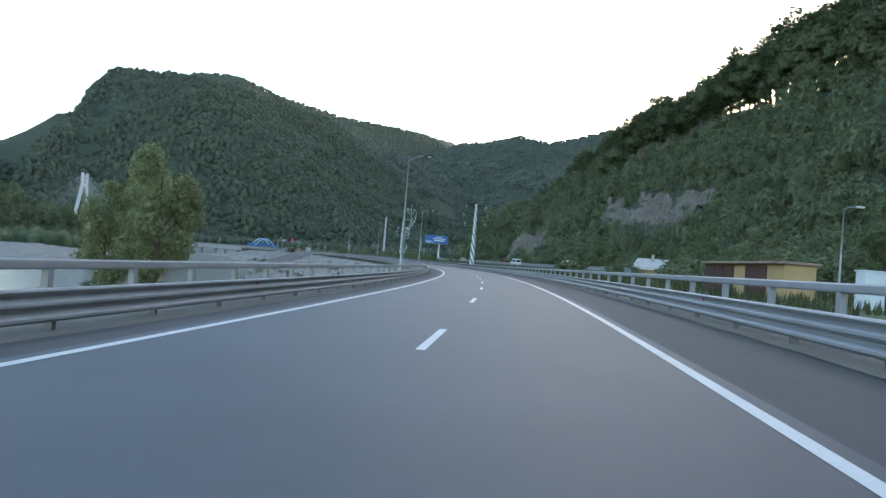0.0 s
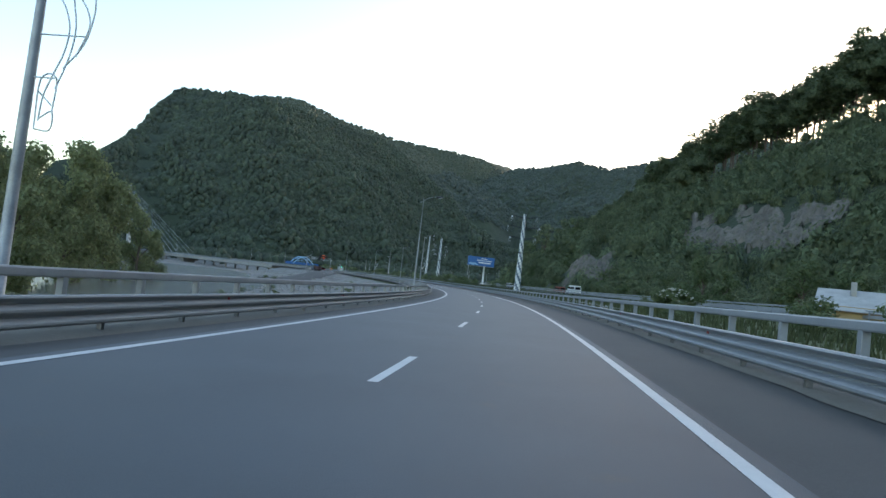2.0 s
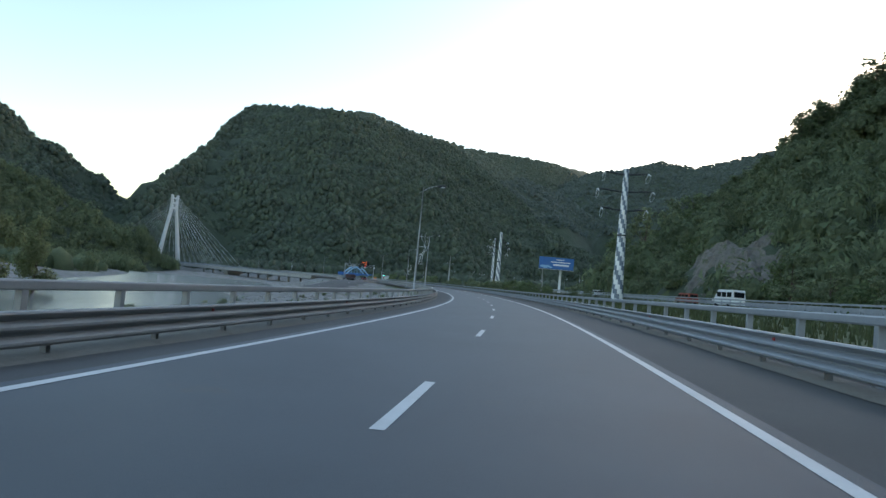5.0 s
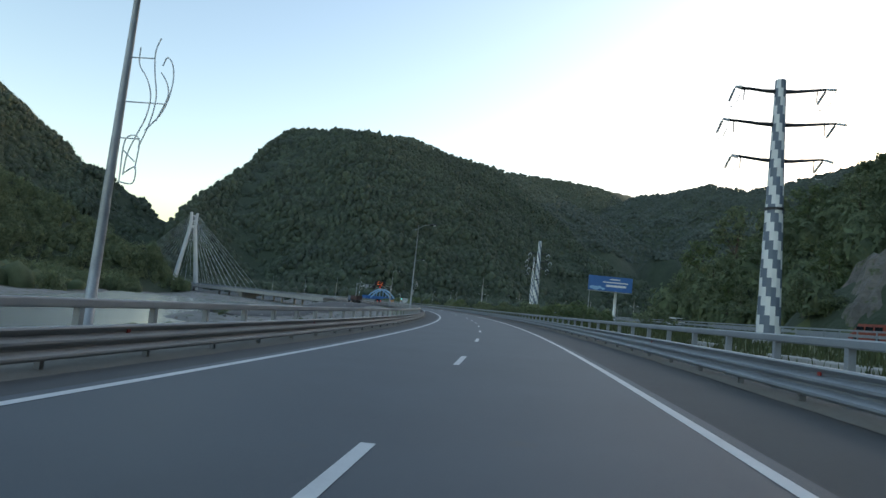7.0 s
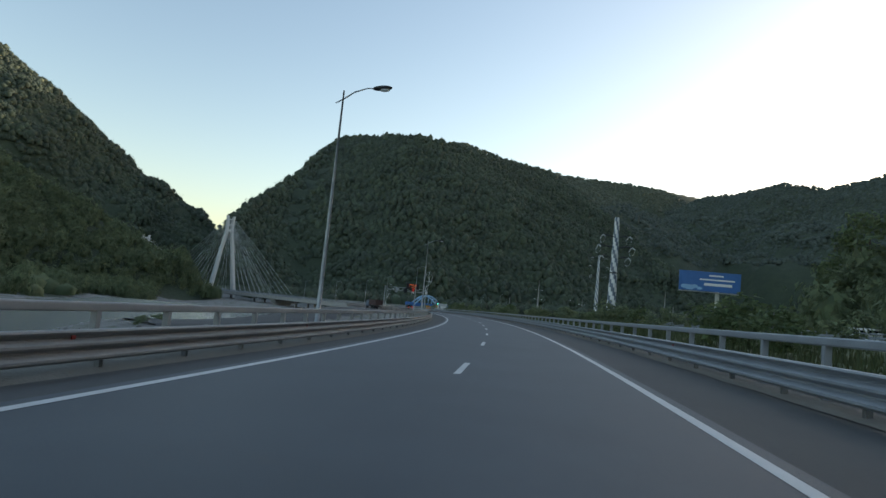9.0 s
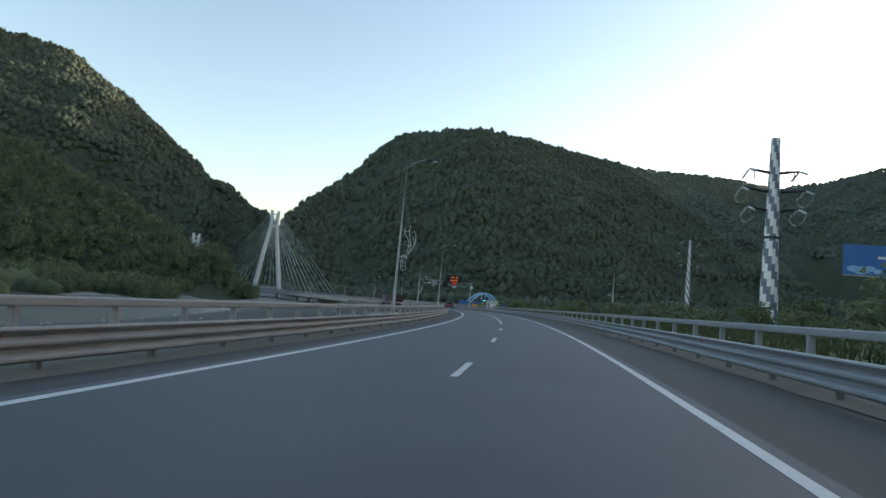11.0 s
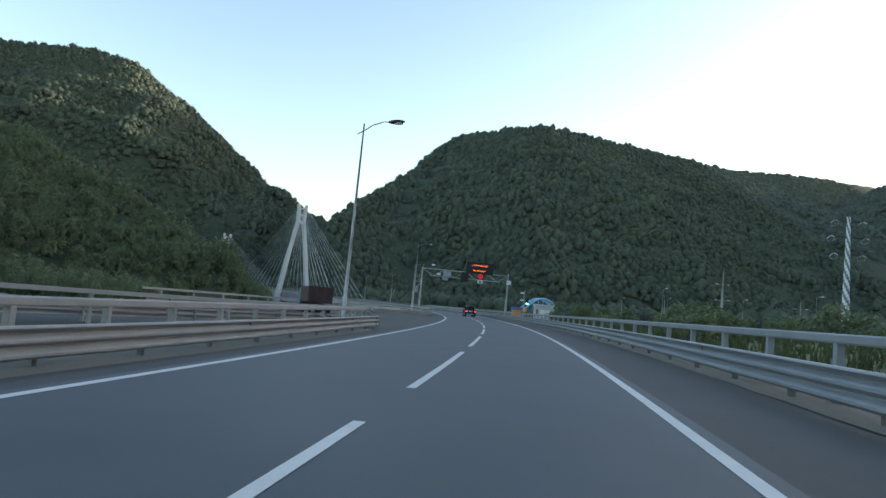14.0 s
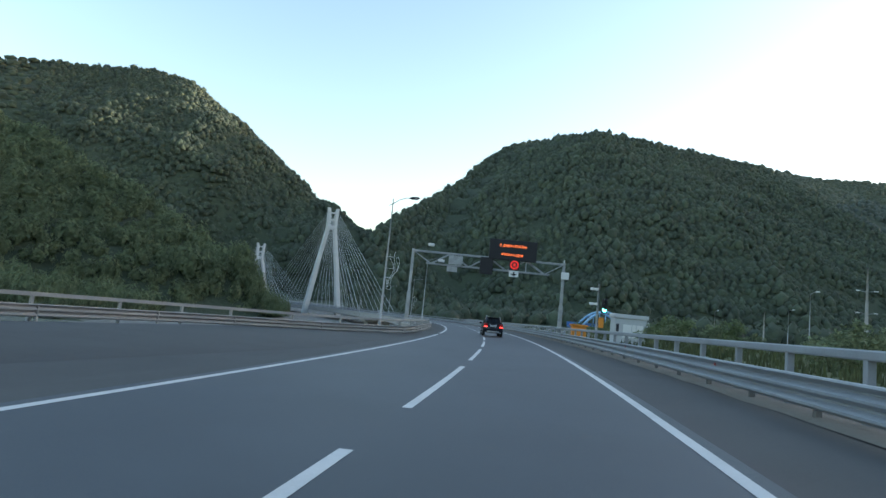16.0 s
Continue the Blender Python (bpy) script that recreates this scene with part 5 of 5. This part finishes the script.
verts, faces = [], []
stations = list(range(-56, 556, 6))
level = [on_side(s).z + 0.25 for s in stations]
level = [sum(level[max(i - 4, 0):i + 5]) / len(level[max(i - 4, 0):i + 5]) for i in range(len(level))]
SIDE_Z = dict(zip(stations, level))
for s, z in zip(stations, level):
    for off, dz in ((-5.2, -1.2), (-4.2, 0), (0, 0.05), (4.2, 0), (5.2, -1.2)):
        q = on_side(s, off)
        verts.append((q.x, q.y, z + dz))
for i in range(len(stations) - 1):
    faces += [(i * 5 + j, i * 5 + j + 1, i * 5 + j + 6, i * 5 + j + 5) for j in range(4)]
tagged(sheet("road", mesh_of("service_road", verts, faces, M_SHOULDER, True)), "narrow asphalt service road along the wood's edge", "road", kind="structure")
fence = thing("fence", Matrix.Identity(4), "pale steel rail fence along the service road", "fence")
for s0 in range(70, 430, 12):
    for off in (-4.0, 4.4):
        a, b = on_side(s0, off), on_side(s0 + 12, off)
        za, zb = np.interp(s0, stations, level), np.interp(s0 + 12, stations, level)
        for h, w in ((1.1, 0.09), (0.62, 0.14)):
            bm = box(bmesh.new(), -0.04, 0.04, 0, (b - a).xy.length, -w, w, 0.01)
            ob = part("rail", bm, M_STEEL, fence)
            ob.matrix_world = Matrix.LocRotScale((a.x, a.y, za + h), Euler((math.atan2(zb - za, 12), 0, math.atan2(-(b - a).x, (b - a).y))), None)
        for k in range(4):
            u = k / 4
            ob = part("post", box(bmesh.new(), -0.06, 0.06, -0.06, 0.06, -0.4, 1.15, 0.01), M_STEEL, fence)
            ob.matrix_world = pose(a.x + (b.x - a.x) * u, a.y + (b.y - a.y) * u, za + (zb - za) * u)


def van(s, off, paint, label, height=2.6, length=6.5, name="minibus"):
    q = on_side(s, off)
    z = float(np.interp(s, stations, level))
    car = thing(name, pose(q.x, q.y, z + 0.05, 0, 0, heading(s)), label, name)
    L, H = length / 2, height
    bm = hull(bmesh.new(), [[(-0.95, -L, 0.4), (0.95, -L, 0.4), (0.95, -L, H * 0.55), (0.85, -L + 0.1, H), (-0.85, -L + 0.1, H), (-0.95, -L, H * 0.55)], [(-1, L * 0.6, 0.35), (1, L * 0.6, 0.35), (1, L * 0.6, H * 0.55), (0.88, L * 0.45, H), (-0.88, L * 0.45, H), (-1, L * 0.6, H * 0.55)], [(-0.95, L, 0.4), (0.95, L, 0.4), (0.95, L, H * 0.4), (0.9, L * 0.8, H * 0.52), (-0.9, L * 0.8, H * 0.52), (-0.95, L, H * 0.4)]])
    part("body", bm, paint, car)
    for side in (-1, 1):
        for k in range(3):
            y = -L + 0.4 + k * length * 0.25
            part("side_window", box(bmesh.new(), side * 0.97 - 0.03, side * 0.97 + 0.03, y, y + length * 0.2, H * 0.58, H * 0.86, 0.01), M_GLASS, car)
        for y in (-L * 0.6, L * 0.6):
            bm = tube(bmesh.new(), [(side * 0.75, y, 0.35), (side * 1.0, y, 0.35)], 0.35, 16)
            part("tyre", bm, M_RUBBER, car)
    part("rear_window", box(bmesh.new(), -0.75, 0.75, -L - 0.03, -L + 0.05, H * 0.58, H * 0.88, 0.02), M_GLASS, car)
    return car


van(209, -1.5, M_WHITE, "white minibus standing on the service road")
van(236, 2.0, mat("rusty_red_paint", (0.3, 0.06, 0.03), 0.6, scale=1, fine=12), "rusty red truck standing on the service road", 2.1, 6.0, "truck")
van(298, 0.5, M_WHITE, "white van standing on the service road", 1.9, 5.0, "van")

# ---- tipper truck on the slip road ----
M_TIPPER = mat("dull_maroon_paint", (0.1, 0.055, 0.05), 0.7, second=(0.06, 0.035, 0.033), scale=1.2, fine=14, wear=(0.12, 0.1, 0.085))
p = rp(403.8, -17.2)
tipper = thing("tipper_truck", pose(p.x, p.y, p.z - 0.05, 0, 0, 64), "dull maroon tipper truck on the slip road", "truck")
part("cargo_box", hull(bmesh.new(), [[(-1.2, -3.0, 1.25), (1.2, -3.0, 1.25), (1.25, -3.1, 2.75), (-1.25, -3.1, 2.75)], [(-1.2, 1.1, 1.25), (1.2, 1.1, 1.25), (1.25, 1.2, 2.75), (-1.25, 1.2, 2.75)]]), M_TIPPER, tipper, "maroon steel tipping box")
for x in (-1.0, -0.35, 0.35, 1.0):
    part("rib", box(bmesh.new(), x - 0.05, x + 0.05, -3.16, -3.05, 1.3, 2.75, 0.01), M_TIPPER, tipper)
part("top_rail", box(bmesh.new(), -1.3, 1.3, -3.18, -3.02, 2.68, 2.82, 0.02), M_TIPPER, tipper)
part("cab", hull(bmesh.new(), [[(-1.2, 1.5, 0.8), (1.2, 1.5, 0.8), (1.15, 1.55, 2.6), (-1.15, 1.55, 2.6)], [(-1.2, 3.3, 0.8), (1.2, 3.3, 0.8), (1.1, 3.0, 2.6), (-1.1, 3.0, 2.6)]]), M_GREYPAINT, tipper, "blue-grey cab")
part("chassis", box(bmesh.new(), -0.5, 0.5, -2.9, 3.2, 0.75, 1.2, 0.02), M_DARK, tipper)
part("bumper", box(bmesh.new(), -1.15, 1.15, -3.1, -2.95, 0.6, 0.78, 0.02), M_DARK, tipper)
for side in (-1, 1):
    for y in (-1.9, -0.6, 2.5):
        tyre = part("tyre", tube(bmesh.new(), [(side * 0.72, y, 0.5), (side * 0.78, y, 0.5), (side * 1.14, y, 0.5), (side * 1.2, y, 0.5)], [0.42, 0.5, 0.5, 0.42], 18), M_RUBBER, tipper)
        part("hub", tube(bmesh.new(), [(side * 1.18, y, 0.5), (side * 1.22, y, 0.5)], 0.2, 12), M_POST, tyre)
    part("tail_light", box(bmesh.new(), side * 0.95 - 0.12, side * 0.95 + 0.12, -3.12, -3.08, 0.85, 1.0, 0.01), mat("red_lens", (0.25, 0.02, 0.02), 0.3, scale=2, fine=20), tipper, "unlit red tail light")
    part("mud_flap", box(bmesh.new(), side * 0.95 - 0.25, side * 0.95 + 0.25, -2.55, -2.5, 0.3, 0.8, 0.01), M_RUBBER, tipper)

# ---- sheds beside the start ----
M_BROWN = mat("brown_doors", (0.07, 0.03, 0.025), 0.6, scale=0.8, fine=12)
M_OCHRE = mat("ochre_wall", (0.43, 0.32, 0.16), 0.8, scale=0.8, fine=12, amount=0.2)
M_ROOF = mat("rusty_sheet_roof", (0.3, 0.22, 0.17), 0.7, scale=1, fine=12)
a, b = rp(45.5, 18.4), rp(33.5, 18.6)
way = (b - a)
shed = thing("garage_row", pose(a.x, a.y, 0.25, 0, 0, math.degrees(math.atan2(way.y, way.x))), "row of low brown and ochre metal garages with a flat roof", "garage")
L = way.xy.length
part("body", box(bmesh.new(), 0, L, 0.0, 2.0, -0.5, 2.55, 0.03), M_OCHRE, shed, "ochre wall")
part("roof", box(bmesh.new(), -0.3, L + 0.2, -0.4, 2.2, 2.55, 2.72, 0.03), M_ROOF, shed, "rusty flat roof")
for x0, x1 in ((0.05, 2.2), (2.3, 4.3), (4.4, 6.5), (8.9, 12.6)):
    x0, x1 = x0 * L / 15.2, x1 * L / 15.2
    door = part("door", box(bmesh.new(), x0, x1, -0.08, 0.0, -0.1, 2.45, 0.02), M_BROWN, shed, "brown double door")
    part("hinge", box(bmesh.new(), x0 + 0.2, x0 + 0.5, -0.1, -0.08, 1.6, 1.68), M_CHROME, door)
    part("lock", box(bmesh.new(), (x0 + x1) / 2 - 0.15, (x0 + x1) / 2 + 0.15, -0.12, -0.08, 1.2, 1.32), M_CHROME, door)
p = rp(25.1, 18.6)
cabinet = thing("utility_cabinet", pose(p.x, p.y, 0.4, 0, 0, 8), "pale blue-white metal utility cabinet on a plinth", "cabinet")
part("body", box(bmesh.new(), -0.5, 0.5, -0.35, 0.35, 0.2, 2.0, 0.04), M_LIGHTCAB := mat("pale_cabinet", (0.62, 0.68, 0.74), 0.5, scale=1, fine=12, amount=0.1), cabinet)
part("roof", box(bmesh.new(), -0.56, 0.56, -0.41, 0.41, 2.0, 2.08, 0.03), M_LIGHTCAB, cabinet)
part("door", box(bmesh.new(), -0.42, 0.42, -0.38, -0.35, 0.35, 1.9, 0.01), M_LIGHTCAB, cabinet)
part("plinth", box(bmesh.new(), -0.6, 0.6, -0.45, 0.45, -0.8, 0.2, 0.03), M_CONCRETE, cabinet)
hut = thing("hut", pose(23.8, 104.5, 0.9, 0, 0, -18), "small hut with a weathered white sloping roof and a chimney", "hut")
part("wall", box(bmesh.new(), -2.0, 2.6, -1.8, 2.4, -0.6, 2.0, 0.03), M_OCHRE, hut)
bm = hull(bmesh.new(), [[(-2.6, -2.4, 1.55), (3.0, -2.4, 1.55), (3.0, -2.4, 1.63), (-2.6, -2.4, 1.63)], [(-2.2, 1.6, 3.5), (3.0, 1.6, 3.5), (3.0, 1.6, 3.6), (-2.2, 1.6, 3.6)]])
part("roof", bm, M_SLATE := mat("weathered_white_roof", (0.44, 0.44, 0.43), 0.8, second=(0.32, 0.32, 0.31), scale=1.2, fine=14, wear=(0.25, 0.24, 0.2)), hut, "weathered white sheet roof")
bm = hull(bmesh.new(), [[(-2.2, 1.6, 3.5), (3.0, 1.6, 3.5), (3.0, 1.6, 3.6), (-2.2, 1.6, 3.6)], [(-2.2, 3.0, 2.0), (3.0, 3.0, 2.0), (3.0, 3.0, 2.1), (-2.2, 3.0, 2.1)]])
part("roof", bm, M_SLATE, hut)
part("chimney", box(bmesh.new(), 0.3, 0.75, 0.4, 0.85, 2.4, 4.3, 0.03), M_CONCRETE, hut)
# pale slabs in the grass
for s, d, w, l in ((196, 15, 0.8, 7), (203, 13.5, 0.7, 9), (212, 16, 0.6, 5), (130, 17, 1.2, 8), (142, 18.5, 1.4, 7), (120, 16, 1.0, 6)):
    p = rp(s, d)
    z = float(land(np.array([p.x]), np.array([p.y]))[0])
    slab = tagged(part("concrete_slab", box(bmesh.new(), -w, w, -l / 2, l / 2, -0.4, 0.28, 0.05), M_CONCRETE), "pale concrete slab lying in the grass", "slab", "slabs in the grass")
    slab.matrix_world = pose(p.x, p.y, z, 0, 0, heading(s) + 4)
# ---- trees and bushes near the road ----
def leaf_cloud(bm, seed, blobs, per, leaf):
    """Leaf clumps: small bent triangles and quads in several uneven blobs (centre, radius)."""
    pick = random.Random(seed)
    for c, r in blobs:
        c = Vector(c)
        for _ in range(int(per * r * r)):
            n = Vector((pick.gauss(0, 1), pick.gauss(0, 1), pick.gauss(0, 1))).normalized()
            dist = r * (pick.random() ** 0.4) * (0.8 + 0.35 * noise.noise(n * 2.1 + c))
            q = c + Vector((n.x, n.y, n.z * 0.85)) * dist
            t = (n + 0.8 * Vector((pick.uniform(-1, 1), pick.uniform(-1, 1), pick.uniform(-0.4, 1.2)))).normalized()
            u = t.orthogonal().normalized()
            u.rotate(Matrix.Rotation(pick.uniform(0, 6.28), 3, t))
            w = t.cross(u)
            g = leaf * pick.uniform(0.6, 1.3)
            bm.faces.new([bm.verts.new(p) for p in (q - u * g, q + u * g * 0.9 - w * g * 0.3, q + w * g * 0.9 + t * g * 0.2)])
    return bm


def tree_parts(parent, seed, height, spread, material, leaf=0.42, per=46, low=0.25, trunk=True):
    pick = random.Random(seed * 31 + 5)
    blobs = []
    n = 9 if trunk else 6
    for k in range(n):
        u = low + (1 - low) * (k + 0.5) / n
        a = pick.uniform(0, 6.28)
        wide = spread * (0.62 * math.sin(math.pi * min(max((u - low * 0.6) / (1.08 - low * 0.6), 0), 1)) + 0.12)
        blobs.append(((wide * math.cos(a) * 0.75, wide * math.sin(a) * 0.75, height * u), spread * pick.uniform(0.34, 0.52)))
    blobs.append(((0, 0, height * 0.62), spread * 0.5))
    part("crown", leaf_cloud(bmesh.new(), seed, blobs, per / (leaf * leaf) * 0.176, leaf), material, parent)
    if trunk:
        bm = bmesh.new()
        tube(bm, [(0, 0, -0.8), (0.1, 0.05, height * 0.3), (-0.05, 0.1, height * 0.6), (0, 0, height * 0.85)], [height * 0.02 + 0.05, height * 0.016 + 0.04, height * 0.009 + 0.03, 0.03], 8)
        for c, r in blobs[:7]:
            z = c[2] * 0.62
            tube(bm, [(0, 0, z), (c[0] * 0.5, c[1] * 0.5, z + (c[2] - z) * 0.6), (c[0] * 0.9, c[1] * 0.9, c[2])], [height * 0.008 + 0.02, height * 0.005 + 0.015, 0.02], 5)
        part("trunk", bm, M_BARK, parent, smooth=True)


def at_ground(x, y, sink=0.15):
    return float(land(np.array([x]), np.array([y]))[0]) - sink


TALL_TREES = []
for k in range(3):
    t = thing("tree", pose(0, 0, -400), "tall pale-leaved riverside tree with a loose crown", "tree", "trees on the river bank")
    tree_parts(t, 60 + k, 12.0, 4.8, M_WILLOW, 0.2, 44, 0.1)
    TALL_TREES.append(t)
TREES = []
for k in range(5):
    t = thing("tree", pose(0, 0, -400), "leafy green tree at the edge of the valley", "tree", "trees in the valley")
    tree_parts(t, k, 12.0, 4.6, M_LEAF if k % 2 else M_LEAF_PALE, 0.36, 23)
    TREES.append(t)
BUSHES = []
for k in range(5):
    t = thing("bush", pose(0, 0, -400), "dense green bush on the rough verge", "bush", "bushes on the verge")
    tree_parts(t, 40 + k, 3.4, 2.7, M_LEAF if k % 2 else M_LEAF_PALE, 0.22, 19, 0.1, False)
    BUSHES.append(t)
used = set()


def put(protos, k, x, y, size, turn, wide=1.0):
    """One of the shaped plants at a place: the shape itself the first time, copies after."""
    ob = protos[k % len(protos)]
    m = Matrix.LocRotScale((x, y, at_ground(x, y)), Euler((0, 0, turn)), None)
    if ob.name not in used:
        used.add(ob.name)
        ob.matrix_world = m
    else:
        ob = copy_thing(ob, m)
    ob.scale = (size * wide, size * wide, size)
    return ob


pick = random.Random(11)
for k, (x, y, h) in enumerate(((-95, 140, 27), (-105, 154, 30), (-112, 170, 25), (-116, 186, 20), (-121, 199, 15), (-88, 127, 23), (-76, 112, 22), (-101, 146, 20), (-126, 178, 26), (-66, 98, 20), (-56, 84, 22), (-62, 80, 17))):
    put(TALL_TREES, k, x, y, h / 12.0, k * 1.3, 0.85)
for k, (x, y, h) in enumerate(((-24, 346, 17), (-16, 338, 19), (-27, 362, 17), (-8, 334, 16), (-18, 372, 18), (-2, 326, 13), (6, 316, 11), (-6, 352, 18), (12, 300, 9))):
    put(TREES, k + 1, x, y, h / 12.0, k * 2.1, 1.1)
n = 0
# belt between the highway and the service road, and the one at the slope's foot
for s in np.arange(46, 128, 3.3):
    for d in (pick.uniform(17, 25), pick.uniform(23, 30)):
        if abs(s - 101) < 9 and d > 20 or pick.random() < 0.45:
            continue
        p = rp(s, d)
        put(BUSHES, n, p.x, p.y, pick.uniform(0.5, 1.25) * (1.0 if d > 22 else 0.7), pick.uniform(0, 6), pick.uniform(0.9, 1.4))
        n += 1
for s in np.arange(40, 330, 3.6):
    for lo, hi in ((6, 10), (9, 17), (15, 24)):
        p = rp(s, side_d(s) + pick.uniform(lo, hi))
        if 205 < s < 285 and lo < 14 and pick.random() < 0.75:
            continue
        if cliff(np.array([p.x]), np.array([p.y]))[0] or pick.random() < 0.15:
            continue
        if pick.random() < 0.5:
            put(TREES, n, p.x, p.y, pick.uniform(0.45, 0.85), pick.uniform(0, 6), pick.uniform(0.9, 1.2))
        else:
            put(BUSHES, n, p.x, p.y, pick.uniform(0.8, 1.6), pick.uniform(0, 6), pick.uniform(0.9, 1.3))
        n += 1
for s in np.arange(255, 560, 3.4):
    for lo, hi in ((14, 24), (24, 40), (40, 60)):
        d = pick.uniform(lo, hi)
        if abs(d - side_d(s)) < 6 or pick.random() < (0.75 if lo < 20 else 0.55):
            continue
        p = rp(s, d)
        put(BUSHES, n, p.x, p.y, pick.uniform(0.35, 1.1), pick.uniform(0, 6), pick.uniform(0.9, 1.5))
        n += 1
# scrub on the gravel and along the far bank
for k in range(70):
    p = rp(pick.uniform(20, 330), -pick.uniform(14, 56))
    put(BUSHES, k, p.x, p.y, pick.uniform(0.15, 0.5), pick.uniform(0, 6), 1.5)
# flowering elder
p = rp(112, 21.5)
elder = thing("flowering_bush", pose(p.x, p.y, at_ground(p.x, p.y)), "bush covered in white flower heads", "bush")
tree_parts(elder, 77, 2.9, 2.9, M_LEAF, 0.24, 60, 0.1, False)
M_FLOWER = mat("cream_flowers", (0.6, 0.6, 0.5), 0.8, scale=3, fine=20)
bm = bmesh.new()
bmesh.ops.create_icosphere(bm, subdivisions=1, radius=1)
head_mesh = bpy.data.meshes.new("flower_head")
bm.to_mesh(head_mesh)
bm.free()
head_mesh.materials.append(M_FLOWER)
for k in range(90):
    a, b, r = pick.uniform(0, 6.28), pick.uniform(0.1, 1.4), pick.uniform(0.08, 0.2)
    head = sheet("flower_head", head_mesh, elder)
    head.matrix_local = Matrix.LocRotScale((2.2 * math.cos(a) * math.cos(b), 2.2 * math.sin(a) * math.cos(b), 1.3 + 1.7 * math.sin(b)), None, (r, r, r * 0.35))

# pines on the near crest
PINES = []
for k in range(4):
    t = thing("pine_tree", pose(0, 0, -400), "tall dark pine with a bare trunk on the crest", "tree", "pines on the crest")
    shape = random.Random(90 + k)
    blobs = [((shape.uniform(-2, 2), shape.uniform(-2, 2), z), r) for z, r in ((12.5, 2.4), (15, 3.6), (18, 4.6), (21, 4.9), (24, 4.4), (26.5, 3.2), (28.5, 2.0))]
    part("crown", leaf_cloud(bmesh.new(), 300 + k, blobs, 16, 0.55), M_NEEDLE, t)
    bm = tube(bmesh.new(), [(0, 0, -2), (0.3, 0, 10), (0.1, 0.2, 20), (0, 0, 27.5)], [0.3, 0.24, 0.16, 0.05], 7)
    for c, r in blobs[:5]:
        tube(bm, [(0, 0, c[2] - 2.4), (c[0] * 1.6, c[1] * 1.6, c[2])], [0.08, 0.03], 5)
    part("trunk", bm, M_BARK, t, smooth=True)
    PINES.append(t)
k = 0
for (ax, ay), (bx, by) in zip(CREST, CREST[1:]):
    length = math.hypot(bx - ax, by - ay)
    for i in range(int(length / 1.9)):
        u = (i + pick.uniform(0, 0.8)) * 1.9 / length
        side = pick.uniform(-1.5, 7.0)
        x, y = ax + (bx - ax) * u - (by - ay) / length * side, ay + (by - ay) * u + (bx - ax) / length * side
        put(PINES, k, x, y, pick.uniform(0.86, 1.05) * (min(max(0.42 + 0.0068 * x, 0.5), 1.15) + 0.2 * min(max((x - 20) / 25, 0), 1)), pick.uniform(0, 6), 1.45)
        k += 1
# rough grass behind the barrier
blades = np.random.default_rng(3)
gv, gf = [], []
for k in range(15000):
    s, d = blades.uniform(20, 480), 9.6 + 24 * blades.random() ** 1.3
    p = rp(s, d)
    gv.append((p.x, p.y))
gxy = np.array(gv)
gh = land(gxy[:, 0], gxy[:, 1])
gv = []
for (x, y), z in zip(gxy, gh):
    for _ in range(3):
        a, h, w = blades.uniform(0, 6.28), blades.uniform(0.25, 0.75), blades.uniform(0.05, 0.12)
        ox, oy = blades.uniform(-0.25, 0.25, 2)
        i = len(gv)
        gv += [(x + ox - w * math.cos(a), y + oy - w * math.sin(a), z - 0.05), (x + ox + w * math.cos(a), y + oy + w * math.sin(a), z - 0.05), (x + ox + 0.3 * h * math.sin(a), y + oy - 0.3 * h * math.cos(a), z + h)]
        gf.append((i, i + 1, i + 2))
tagged(sheet("grass", mesh_of("grass", gv, gf, M_GRASS)), "rough green grass on the verge behind the barrier", "grass", kind="stuff")

# stones on the river's gravel
k = 2600
sx, sd_ = blades.uniform(10, 420, k), -18 - 44 * blades.random(k) ** 1.2
q = np.array([rp(a, b) for a, b in zip(sx, sd_)])
w = (0.18 + 0.5 * blades.random(k) ** 4)
scatter("stones", q[:, 0], q[:, 1], land(q[:, 0], q[:, 1]), w, w * 0.7, RIDGE_CROWNS, M_STONE, "grey boulders strewn over the river gravel", 0.2)
